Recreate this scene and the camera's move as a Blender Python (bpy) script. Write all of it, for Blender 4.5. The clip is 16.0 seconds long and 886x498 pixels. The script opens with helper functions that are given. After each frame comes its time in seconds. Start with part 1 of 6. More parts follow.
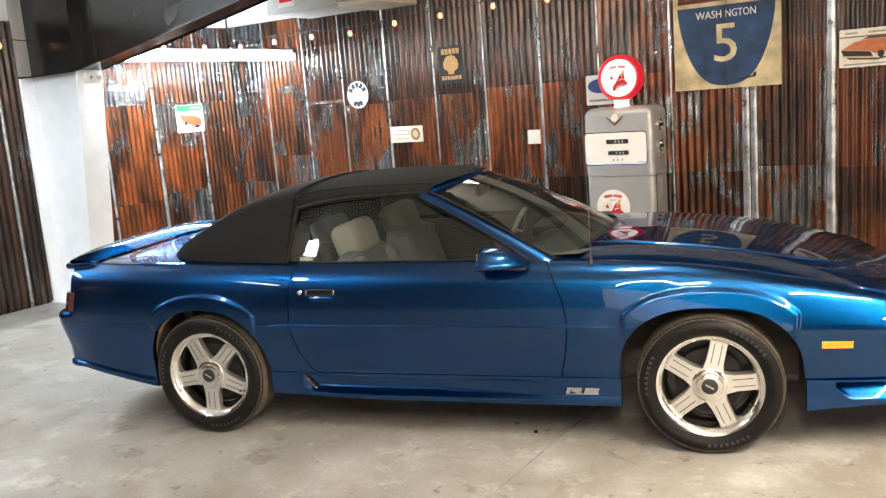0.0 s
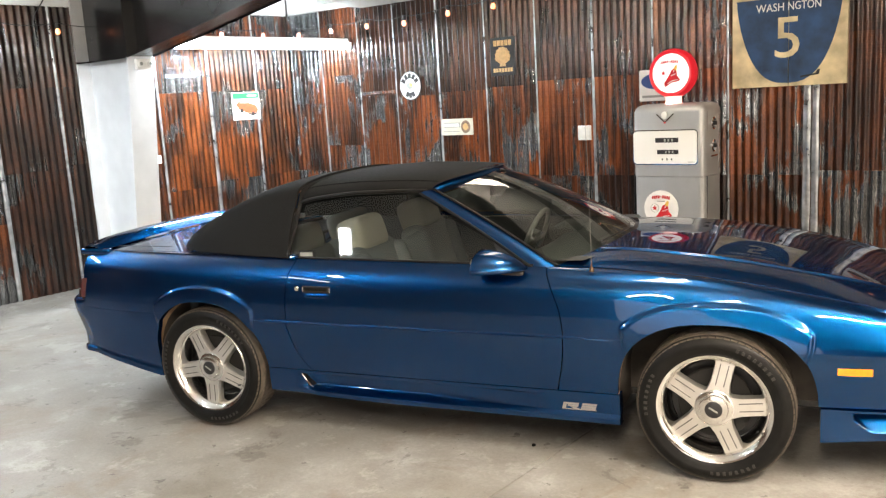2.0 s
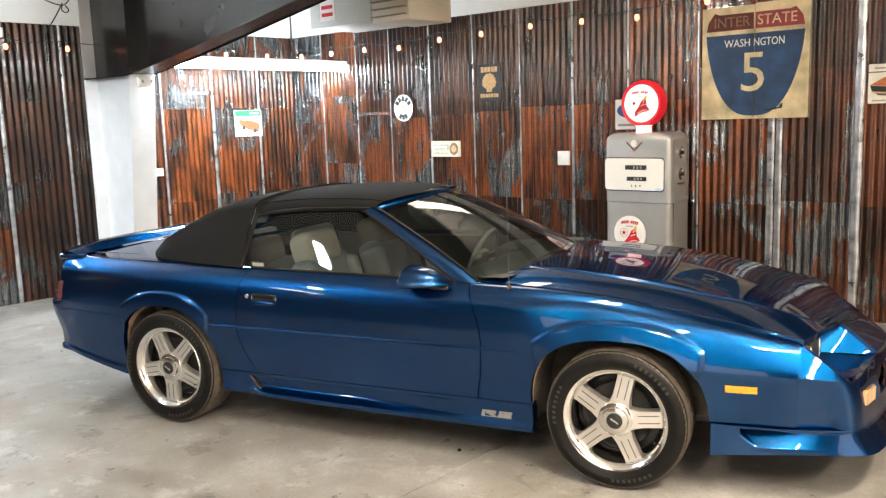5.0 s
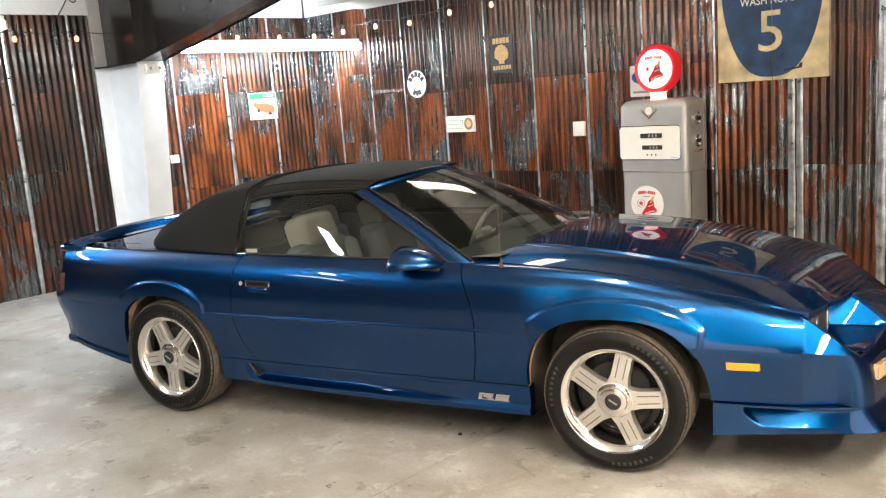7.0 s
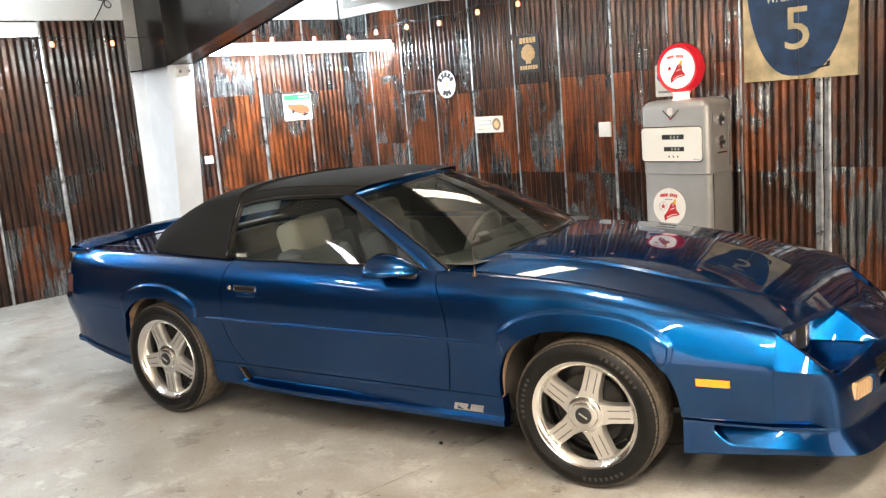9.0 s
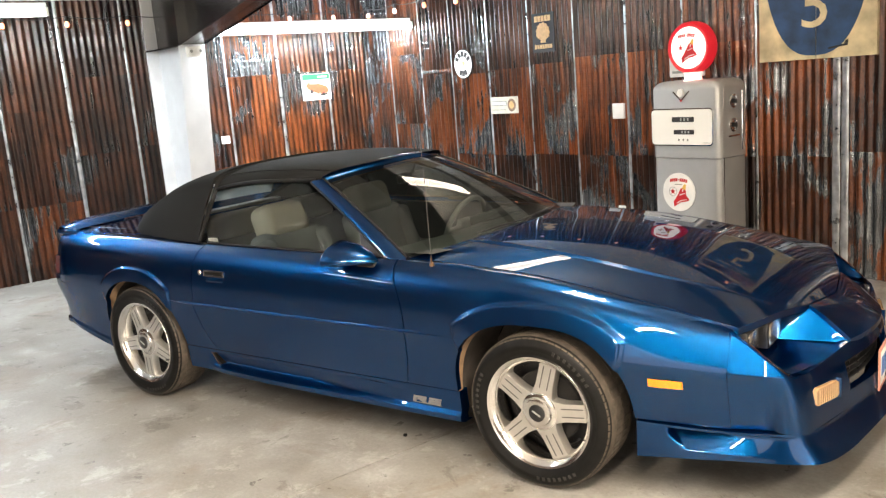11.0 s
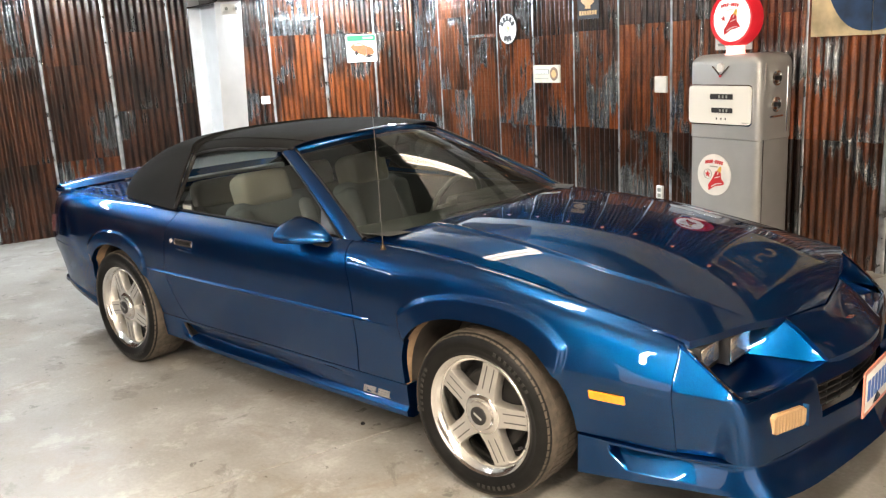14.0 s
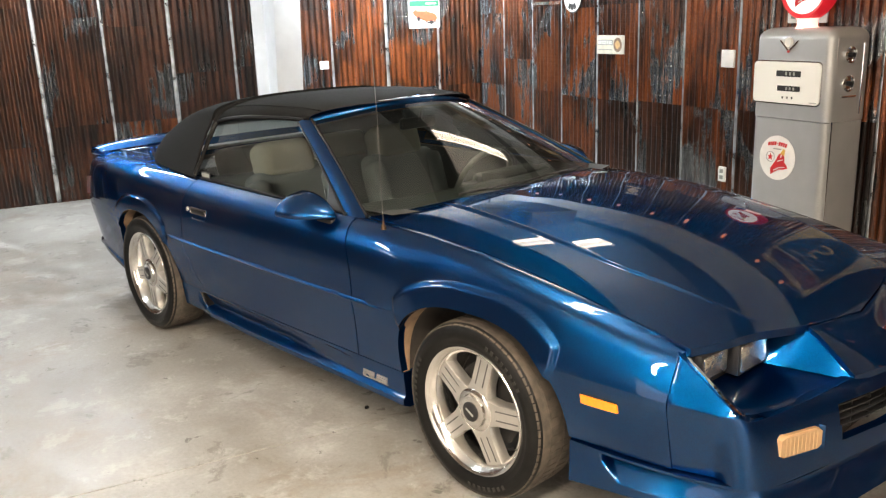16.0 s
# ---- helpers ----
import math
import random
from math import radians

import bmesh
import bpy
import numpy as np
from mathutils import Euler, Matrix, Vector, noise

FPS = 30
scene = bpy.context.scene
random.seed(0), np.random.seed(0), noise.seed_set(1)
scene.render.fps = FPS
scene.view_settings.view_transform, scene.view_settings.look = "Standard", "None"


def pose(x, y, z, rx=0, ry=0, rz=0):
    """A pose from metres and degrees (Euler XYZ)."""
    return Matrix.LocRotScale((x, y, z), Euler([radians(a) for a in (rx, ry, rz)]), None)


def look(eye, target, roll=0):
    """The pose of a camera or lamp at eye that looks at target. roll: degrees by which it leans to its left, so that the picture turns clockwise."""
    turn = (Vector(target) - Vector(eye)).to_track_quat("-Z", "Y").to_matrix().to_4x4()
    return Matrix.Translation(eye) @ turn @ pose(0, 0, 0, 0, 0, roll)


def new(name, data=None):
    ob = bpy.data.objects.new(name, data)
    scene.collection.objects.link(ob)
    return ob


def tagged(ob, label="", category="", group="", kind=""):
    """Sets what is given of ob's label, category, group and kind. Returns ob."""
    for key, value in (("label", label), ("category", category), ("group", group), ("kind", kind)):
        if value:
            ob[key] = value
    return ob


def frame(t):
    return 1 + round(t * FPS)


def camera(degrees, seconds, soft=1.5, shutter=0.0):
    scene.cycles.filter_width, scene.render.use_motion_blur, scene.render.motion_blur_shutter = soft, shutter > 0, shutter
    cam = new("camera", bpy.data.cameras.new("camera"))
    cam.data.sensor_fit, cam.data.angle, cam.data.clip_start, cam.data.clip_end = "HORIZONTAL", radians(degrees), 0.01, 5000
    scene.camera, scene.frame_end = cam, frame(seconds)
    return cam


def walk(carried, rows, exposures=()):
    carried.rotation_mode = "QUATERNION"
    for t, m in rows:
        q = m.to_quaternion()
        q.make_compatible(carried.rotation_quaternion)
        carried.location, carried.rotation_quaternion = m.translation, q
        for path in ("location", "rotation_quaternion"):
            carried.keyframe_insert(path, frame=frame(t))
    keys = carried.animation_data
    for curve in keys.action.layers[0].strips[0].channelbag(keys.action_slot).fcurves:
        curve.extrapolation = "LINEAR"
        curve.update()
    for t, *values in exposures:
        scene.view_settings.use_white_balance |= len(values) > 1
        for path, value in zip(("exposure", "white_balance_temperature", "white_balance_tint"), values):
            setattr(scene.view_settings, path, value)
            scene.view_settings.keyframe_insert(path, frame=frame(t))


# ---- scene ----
cam = camera(54.5, 16.0, soft=1.3)
PATH = [
    (0, (1.286, -4.682, 1.686), (0.699, -2.801, 1.343), -4.5),
    (0.5, (1.451, -4.601, 1.687), (0.794, -2.743, 1.351), -3.5),
    (1, (1.546, -4.541, 1.687), (0.834, -2.702, 1.353), -3.6),
    (1.5, (1.561, -4.423, 1.669), (0.818, -2.599, 1.324), -4.0),
    (2, (1.622, -4.37, 1.673), (0.847, -2.56, 1.323), -3.4),
    (2.5, (1.772, -4.326, 1.68), (0.948, -2.537, 1.333), -1.1),
    (3, (1.891, -4.314, 1.691), (0.991, -2.562, 1.347), 0.2),
    (3.5, (1.947, -4.359, 1.683), (1.004, -2.622, 1.383), -2.2),
    (4, (1.999, -4.466, 1.685), (1.183, -2.663, 1.402), -1.6),
    (6.5, (2.346, -4.34, 1.683), (1.438, -2.591, 1.34), -3.4),
    (7, (2.319, -4.238, 1.673), (1.399, -2.498, 1.319), -4.3),
    (7.5, (2.371, -4.192, 1.685), (1.442, -2.457, 1.329), -4.9),
    (8, (2.513, -4.123, 1.689), (1.544, -2.409, 1.337), -4.4),
    (8.5, (2.632, -4.069, 1.701), (1.607, -2.388, 1.35), -4.4),
    (9, (2.66, -3.985, 1.683), (1.605, -2.322, 1.333), -4.7),
    (11.5, (2.961, -3.543, 1.668), (1.796, -1.966, 1.273), -4.7),
    (12, (2.948, -3.441, 1.669), (1.781, -1.867, 1.268), -4.8),
    (12.5, (2.962, -3.376, 1.661), (1.802, -1.8, 1.246), -5.3),
    (13, (3.037, -3.288, 1.668), (1.843, -1.744, 1.234), -4.0),
    (13.5, (3.141, -3.181, 1.662), (1.873, -1.7, 1.218), -2.7),
    (14, (3.183, -3.095, 1.662), (1.883, -1.646, 1.204), -3.1),
    (14.5, (3.156, -3.0, 1.655), (1.846, -1.567, 1.177), -3.2),
    (15, (3.128, -2.931, 1.65), (1.802, -1.52, 1.151), -3.3),
    (15.5, (3.171, -2.848, 1.652), (1.804, -1.481, 1.14), -2.9),
    (16, (3.25, -2.734, 1.653), (1.826, -1.43, 1.132), -2.1),
]
walk(cam, [(t, look(eye, target, roll)) for t, eye, target, roll in PATH], [(0.0, 0.0), (14.6, 0.0), (16.0, -0.13)])


# ---- world, lights ----
world = bpy.data.worlds.new("world")
scene.world = world
world.use_nodes = True
world.node_tree.nodes["Background"].inputs[0].default_value = (0.6, 0.65, 0.7, 1)
world.node_tree.nodes["Background"].inputs[1].default_value = 0.02

TURN = -16.5                                   # the room stands turned against the car
ROOM = pose(0, 0, 0, 0, 0, TURN)
WALL_L, WALL_B, WALL_R, WALL_F = -5.37, 3.43, 7.2, -7.0   # inner faces, in the room's own axes u, v
SHEET_TOP = 2.72
COOL, WARM = (0.86, 0.94, 1.0), (1.0, 0.848, 0.672)
TUBES = [                                      # u, v of the middle, z, colour, strength, half its length
    (-4.35, 2.18, 2.30, COOL, 2.1, 1.22), (-4.38, -1.72, 2.52, COOL, 1.4, 1.22),
    (-0.70, 1.48, 2.85, WARM, 0.12, 0.60), (1.1, -0.22, 3.0, WARM, 0.38, 0.31), (-1.25, -3.12, 3.0, COOL, 0.6, 0.31),
    # these four are unseen, added to brighten the floor and the car
    (3.9, -1.9, 3.15, WARM, 3.3, 1.22), (5.8, -1.8, 3.1, WARM, 2.6, 1.22), (2.8, -4.6, 3.1, WARM, 2.6, 1.22), (-2.0, -5.8, 3.05, COOL, 0.45, 1.22),
]
TUBE_WATTS = 64.0


def room_lamp(u, v, z, watts, colour, half):
    """The light of one twin-tube fixture that its housing throws down."""
    data = bpy.data.lights.new("tube_light", "AREA")
    data.shape, data.size, data.size_y = "RECTANGLE", 0.11 if half > 0.7 or colour == COOL else 0.24, half * 1.9
    data.energy, data.color = watts, colour
    ob = new("tube_light", data)
    ob.matrix_world = ROOM @ pose(u, v, z - 0.045)
    if v > -2.0 and u < 2.0:                    # extra upward lamps, added to brighten the roof in the windscreen's reflection
        up = new("tube_light", data.copy())
        up.data.energy = max(0.35 * watts, 0.5 * TUBE_WATTS)
        up.matrix_world = ROOM @ pose(u, v, z + 0.095, 180)
    return ob


for u, v, z, colour, k, half in TUBES:
    room_lamp(u, v, z, TUBE_WATTS * k, colour, half)

# Added unseen fill lamps in wall openings: middle along the wall, half width, height
FILL_RIGHT, FILL_FRONT, FILL_TOP = (-2.6, 1.6), (4.0, 1.7), 2.7


def fill_light(m, width, watts):
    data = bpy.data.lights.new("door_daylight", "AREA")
    data.shape, data.size, data.size_y = "RECTANGLE", width, FILL_TOP
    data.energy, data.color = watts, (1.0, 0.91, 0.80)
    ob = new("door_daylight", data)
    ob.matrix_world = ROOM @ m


fill_light(pose(WALL_R + 0.07, FILL_RIGHT[0], FILL_TOP / 2, 90, 0, 90), 2 * FILL_RIGHT[1], 85.0)
fill_light(pose(FILL_FRONT[0], WALL_F - 0.07, FILL_TOP / 2, 90, 0, 0), 2 * FILL_FRONT[1], 80.0)


# ---- materials ----
def nodes_of(name):
    m = bpy.data.materials.new(name)
    m.use_nodes = True
    return m, m.node_tree.nodes, m.node_tree.links, m.node_tree.nodes["Principled BSDF"]


def plain(name, colour, rough=0.5, metal=0.0, coat=0.0, grain=0.0, scale=40.0, bump=0.0, coat_rough=0.05):
    """A surface with fine variation of tone and relief."""
    m, nd, ln, b = nodes_of(name)
    b.inputs["Base Color"].default_value = (*colour, 1)
    b.inputs["Roughness"].default_value = rough
    b.inputs["Metallic"].default_value = metal
    b.inputs["Coat Weight"].default_value = coat
    b.inputs["Coat Roughness"].default_value = coat_rough
    if grain or bump:
        tc = nd.new("ShaderNodeTexCoord")
        n1 = nd.new("ShaderNodeTexNoise")
        n1.inputs["Scale"].default_value = scale
        n1.inputs["Detail"].default_value = 6
        ln.new(tc.outputs["Object"], n1.inputs["Vector"])
        if grain:
            ramp = nd.new("ShaderNodeMapRange")
            ramp.inputs["From Min"].default_value, ramp.inputs["From Max"].default_value = 0.3, 0.7
            ramp.inputs["To Min"].default_value, ramp.inputs["To Max"].default_value = 1 - grain, 1 + grain
            ln.new(n1.outputs["Fac"], ramp.inputs["Value"])
            mul = nd.new("ShaderNodeVectorMath")
            mul.operation = "SCALE"
            mul.inputs[0].default_value = colour
            ln.new(ramp.outputs["Result"], mul.inputs["Scale"])
            ln.new(mul.outputs["Vector"], b.inputs["Base Color"])
            rr = nd.new("ShaderNodeMapRange")
            rr.inputs["To Min"].default_value, rr.inputs["To Max"].default_value = max(rough - 0.1, 0.02), min(rough + 0.1, 1)
            ln.new(n1.outputs["Fac"], rr.inputs["Value"])
            ln.new(rr.outputs["Result"], b.inputs["Roughness"])
        if bump:
            bp = nd.new("ShaderNodeBump")
            bp.inputs["Strength"].default_value = bump
            bp.inputs["Distance"].default_value = 0.002
            ln.new(n1.outputs["Fac"], bp.inputs["Height"])
            ln.new(bp.outputs["Normal"], b.inputs["Normal"])
    return m


def glowing(name, colour, strength, base=(0.8, 0.8, 0.8)):
    m, nd, ln, b = nodes_of(name)
    b.inputs["Base Color"].default_value = (*base, 1)
    b.inputs["Emission Color"].default_value = (*colour, 1)
    b.inputs["Emission Strength"].default_value = strength
    return m


def ramp_node(nd, stops):
    r = nd.new("ShaderNodeValToRGB")
    e = r.color_ramp.elements
    while len(e) < len(stops):
        e.new(0.5)
    for el, (at, col) in zip(e, stops):
        el.position, el.color = at, (*col, 1)
    return r


def sheet_metal(name, amount, hue, bright=1.0, speck=0.5):
    """Weathered corrugated iron: rust with ragged bare patches of zinc, drips, and a thin varnish. amount: share of rust; hue: 0 dark brown to 1 orange."""
    m, nd, ln, b = nodes_of(name)
    tc, info = nd.new("ShaderNodeTexCoord"), nd.new("ShaderNodeObjectInfo")
    shift = nd.new("ShaderNodeVectorMath")
    shift.operation = "SCALE"
    shift.inputs[0].default_value = (37.0, 11.0, 23.0)
    ln.new(info.outputs["Random"], shift.inputs["Scale"])
    add = nd.new("ShaderNodeVectorMath")
    add.operation = "ADD"
    ln.new(tc.outputs["Object"], add.inputs[0])
    ln.new(shift.outputs["Vector"], add.inputs[1])

    def noise_at(scale, detail, rough, warp=0.0):
        mp = nd.new("ShaderNodeMapping")
        mp.inputs["Scale"].default_value = scale
        ln.new(add.outputs["Vector"], mp.inputs["Vector"])
        n = nd.new("ShaderNodeTexNoise")
        n.inputs["Scale"].default_value, n.inputs["Detail"].default_value = 1.0, detail
        n.inputs["Roughness"].default_value, n.inputs["Distortion"].default_value = rough, warp
        ln.new(mp.outputs["Vector"], n.inputs["Vector"])
        return n.outputs["Fac"]

    def blend(a, ka, c, kc):
        """ka times a plus kc times c."""
        x, y = nd.new("ShaderNodeMath"), nd.new("ShaderNodeMath")
        x.operation, y.operation = "MULTIPLY", "MULTIPLY_ADD"
        x.inputs[1].default_value, y.inputs[1].default_value = ka, kc
        ln.new(a, x.inputs[0])
        ln.new(c, y.inputs[0])
        ln.new(x.outputs[0], y.inputs[2])
        return y.outputs[0]

    def spread(value, a, c, low, high):
        r = nd.new("ShaderNodeMapRange")
        for key, v in (("From Min", a), ("From Max", c), ("To Min", low), ("To Max", high)):
            r.inputs[key].default_value = v
        ln.new(value, r.inputs["Value"])
        return r.outputs["Result"]

    patch, tide = noise_at((2.6, 2.6, 1.2), 7, 0.60, 0.4), noise_at((3.6, 3.6, 1.2), 5, 0.58, 0.4)
    drip, fine = noise_at((34, 34, 1.6), 4, 0.6), noise_at((110, 110, 70), 4, 0.65)
    edge = 0.60 - 0.32 * amount
    bare = blend(patch, 0.72, drip, 0.28)
    mask = spread(bare, edge - 0.012, edge + 0.022, 0.0, 1.0)
    dark, mid, orange = (0.014, 0.007, 0.005), (0.066, 0.024, 0.012), (0.33, 0.088, 0.022)
    low = tuple(a + (c - a) * hue * 0.55 for a, c in zip(dark, mid))
    high = tuple(a + (c - a) * hue for a, c in zip(mid, orange))
    rust = ramp_node(nd, [(0.40, low), (0.48, tuple(0.6 * a + 0.4 * c for a, c in zip(low, high))), (0.56, high), (0.68, tuple(min(c * 1.25, 1) for c in high))])
    tone = blend(tide, 0.74, drip, 0.26)
    ln.new(tone, rust.inputs["Fac"])
    zinc = ramp_node(nd, [(0.38, tuple(c * bright for c in (0.13, 0.135, 0.14))), (0.62, tuple(min(c * bright, 0.8) for c in (0.40, 0.42, 0.43)))])
    ln.new(drip, zinc.inputs["Fac"])
    mix = nd.new("ShaderNodeMix")
    mix.data_type = "RGBA"
    ln.new(mask, mix.inputs[0])
    ln.new(zinc.outputs["Color"], mix.inputs[6])
    ln.new(rust.outputs["Color"], mix.inputs[7])
    worn = nd.new("ShaderNodeVectorMath")
    worn.operation = "SCALE"
    ln.new(mix.outputs[2], worn.inputs[0])
    ln.new(spread(blend(fine, 0.6, drip, 0.4), 0.36, 0.64, 1 - speck, 1 + speck), worn.inputs["Scale"])
    ln.new(worn.outputs["Vector"], b.inputs["Base Color"])
    ln.new(spread(mask, 0, 1, 0.85, 0.40), b.inputs["Metallic"])
    ln.new(spread(blend(mask, 0.7, fine, 0.6), 0.2, 1.1, 0.18, 0.34), b.inputs["Roughness"])
    b.inputs["Coat Weight"].default_value, b.inputs["Coat IOR"].default_value = 0.8, 1.7
    ln.new(spread(drip, 0.35, 0.65, 0.03, 0.11), b.inputs["Coat Roughness"])
    bp = nd.new("ShaderNodeBump")
    bp.inputs["Strength"].default_value, bp.inputs["Distance"].default_value = 0.75, 0.006
    ln.new(blend(fine, 0.05, noise_at((0.25, 0.25, 30), 2, 0.5), 1.0), bp.inputs["Height"])
    ln.new(bp.outputs["Normal"], b.inputs["Normal"])
    ln.new(bp.outputs["Normal"], b.inputs["Coat Normal"])
    return m


def concrete():
    """Worn polished concrete: clouds, crisp damp spots, pale scuffs and brown dust."""
    m, nd, ln, b = nodes_of("floor_concrete")
    tc = nd.new("ShaderNodeTexCoord")

    def n(scale, detail, rough=0.6, warp=0.0):
        t = nd.new("ShaderNodeTexNoise")
        t.inputs["Scale"].default_value, t.inputs["Detail"].default_value = scale, detail
        t.inputs["Roughness"].default_value, t.inputs["Distortion"].default_value = rough, warp
        ln.new(tc.outputs["Object"], t.inputs["Vector"])
        return t.outputs["Fac"]

    def spread(value, a, c, low, high):
        r = nd.new("ShaderNodeMapRange")
        for key, v in (("From Min", a), ("From Max", c), ("To Min", low), ("To Max", high)):
            r.inputs[key].default_value = v
        ln.new(value, r.inputs["Value"])
        return r.outputs["Result"]

    def over(fac, under, colour):
        x = nd.new("ShaderNodeMix")
        x.data_type = "RGBA"
        x.inputs[7].default_value = (*colour, 1)
        ln.new(fac, x.inputs[0])
        ln.new(under, x.inputs[6])
        return x.outputs[2]

    cloud, mottle, fine, grit = n(0.8, 8, 0.62, 0.3), n(4.5, 9, 0.7, 0.2), n(55, 6, 0.7), n(260, 3)
    s = nd.new("ShaderNodeMath")
    s.operation = "MULTIPLY_ADD"
    s.inputs[1].default_value = 0.45
    ln.new(mottle, s.inputs[0])
    h = nd.new("ShaderNodeMath")
    h.operation = "MULTIPLY"
    h.inputs[1].default_value = 0.55
    ln.new(cloud, h.inputs[0])
    ln.new(h.outputs[0], s.inputs[2])
    base = ramp_node(nd, [(0.36, (0.155, 0.140, 0.117)), (0.46, (0.208, 0.195, 0.174)), (0.54, (0.255, 0.245, 0.226)), (0.62, (0.335, 0.328, 0.312))])
    ln.new(s.outputs[0], base.inputs["Fac"])
    col = over(spread(n(1.3, 8, 0.7, 0.4), 0.54, 0.62, 0.0, 0.40), base.outputs["Color"], (0.17, 0.125, 0.085))
    col = over(spread(n(3.4, 9, 0.72, 0.3), 0.555, 0.62, 0.0, 0.4), col, (0.42, 0.41, 0.39))
    col = over(spread(n(2.1, 10, 0.74, 0.5), 0.58, 0.612, 0.0, 0.5), col, (0.085, 0.075, 0.064))
    col = over(spread(n(8.5, 6, 0.6, 0.2), 0.655, 0.675, 0.0, 0.7), col, (0.06, 0.052, 0.045))
    mul = nd.new("ShaderNodeVectorMath")
    mul.operation = "SCALE"
    ln.new(col, mul.inputs[0])
    ln.new(spread(fine, 0.3, 0.7, 0.87, 1.13), mul.inputs["Scale"])
    ln.new(mul.outputs["Vector"], b.inputs["Base Color"])
    ln.new(spread(mottle, 0.3, 0.7, 0.26, 0.58), b.inputs["Roughness"])
    bp = nd.new("ShaderNodeBump")
    bp.inputs["Strength"].default_value, bp.inputs["Distance"].default_value = 0.15, 0.002
    ln.new(grit, bp.inputs["Height"])
    ln.new(bp.outputs["Normal"], b.inputs["Normal"])
    return m


def car_paint():
    """Blue flake under clear lacquer."""
    m, nd, ln, b = nodes_of("blue_metallic_paint")
    nd.remove(b)
    tc, v = nd.new("ShaderNodeTexCoord"), nd.new("ShaderNodeTexVoronoi")
    v.inputs["Scale"].default_value = 900
    ln.new(tc.outputs["Object"], v.inputs["Vector"])
    r = ramp_node(nd, [(0.0, (0.0, 0.0185, 0.070)), (1.0, (0.0002, 0.059, 0.195))])
    ln.new(v.outputs["Color"], r.inputs["Fac"])
    flake, body, coat = nd.new("ShaderNodeBsdfAnisotropic"), nd.new("ShaderNodeBsdfDiffuse"), nd.new("ShaderNodeBsdfAnisotropic")
    flake.distribution, coat.distribution = "BECKMANN", "GGX"
    flake.inputs["Roughness"].default_value, coat.inputs["Roughness"].default_value = 0.35, 0.010
    body.inputs["Color"].default_value = (0.0002, 0.002, 0.010, 1)
    ln.new(r.outputs["Color"], flake.inputs["Color"])
    under, top, fr = nd.new("ShaderNodeAddShader"), nd.new("ShaderNodeMixShader"), nd.new("ShaderNodeFresnel")
    fr.inputs["IOR"].default_value = 1.47
    ln.new(flake.outputs[0], under.inputs[0])
    ln.new(body.outputs[0], under.inputs[1])
    ln.new(fr.outputs[0], top.inputs[0])
    ln.new(under.outputs[0], top.inputs[1])
    ln.new(coat.outputs[0], top.inputs[2])
    ln.new(top.outputs[0], nd["Material Output"].inputs["Surface"])
    return m


def glass(name, tint=(0.9, 0.93, 0.92), rough=0.0, dust=0.05):
    """Thin car glass: clear body with a reflecting skin."""
    m, nd, ln, b = nodes_of(name)
    nd.remove(b)
    out = nd["Material Output"]
    clear, shine, mix, fr = nd.new("ShaderNodeBsdfTransparent"), nd.new("ShaderNodeBsdfGlossy"), nd.new("ShaderNodeMixShader"), nd.new("ShaderNodeFresnel")
    clear.inputs["Color"].default_value = (*tint, 1)
    shine.inputs["Roughness"].default_value = rough
    fr.inputs["IOR"].default_value = 1.62
    film, dusty = nd.new("ShaderNodeBsdfDiffuse"), nd.new("ShaderNodeMixShader")     # a thin film of dust, set to paint a pale haze on the glass
    film.inputs["Color"].default_value = (0.54, 0.60, 0.57, 1)
    tc, n = nd.new("ShaderNodeTexCoord"), nd.new("ShaderNodeTexNoise")
    n.inputs["Scale"].default_value, n.inputs["Detail"].default_value = 5.0, 5
    ln.new(tc.outputs["Object"], n.inputs["Vector"])
    amount = nd.new("ShaderNodeMapRange")
    amount.inputs["To Min"].default_value, amount.inputs["To Max"].default_value = dust * 0.5, dust * 1.5
    ln.new(n.outputs["Fac"], amount.inputs["Value"])
    ln.new(amount.outputs["Result"], dusty.inputs[0])
    ln.new(clear.outputs[0], dusty.inputs[1])
    ln.new(film.outputs[0], dusty.inputs[2])
    ln.new(fr.outputs[0], mix.inputs[0])
    ln.new(dusty.outputs[0], mix.inputs[1])
    ln.new(shine.outputs[0], mix.inputs[2])
    ln.new(mix.outputs[0], out.inputs["Surface"])
    return m


PAINT = car_paint()
CONCRETE = concrete()
RUST_ORANGE, RUST_BROWN, RUST_DARK = sheet_metal("orange_rusted_iron", 0.43, 1.0, bright=1.3), sheet_metal("brown_rusted_iron", 0.48, 0.5), sheet_metal("dark_rusted_iron", 0.53, 0.10, bright=0.75)
RUST_MIX, ZINC = sheet_metal("streaked_iron", 0.36, 0.6, bright=1.2), sheet_metal("galvanised_iron", 0.22, 0.4)
STRIP = plain("galvanised_strip", (0.40, 0.41, 0.42), 0.30, metal=0.8, grain=0.5, scale=11)
WHITE_WALL = plain("white_insulation", (0.78, 0.78, 0.76), 0.75, grain=0.04, scale=3, bump=0.1)
WHITE_STEEL = plain("white_painted_steel", (0.74, 0.76, 0.78), 0.42, grain=0.05, scale=6)
BLACK_STEEL = plain("black_painted_steel", (0.010, 0.010, 0.011), 0.24, grain=0.2, scale=3)
GREY_STEEL = plain("grey_painted_steel", (0.42, 0.42, 0.41), 0.38, metal=0.45, coat=0.4, grain=0.05, scale=7, coat_rough=0.15)
CREAM = plain("cream_enamel", (0.86, 0.85, 0.80), 0.3, coat=0.5)
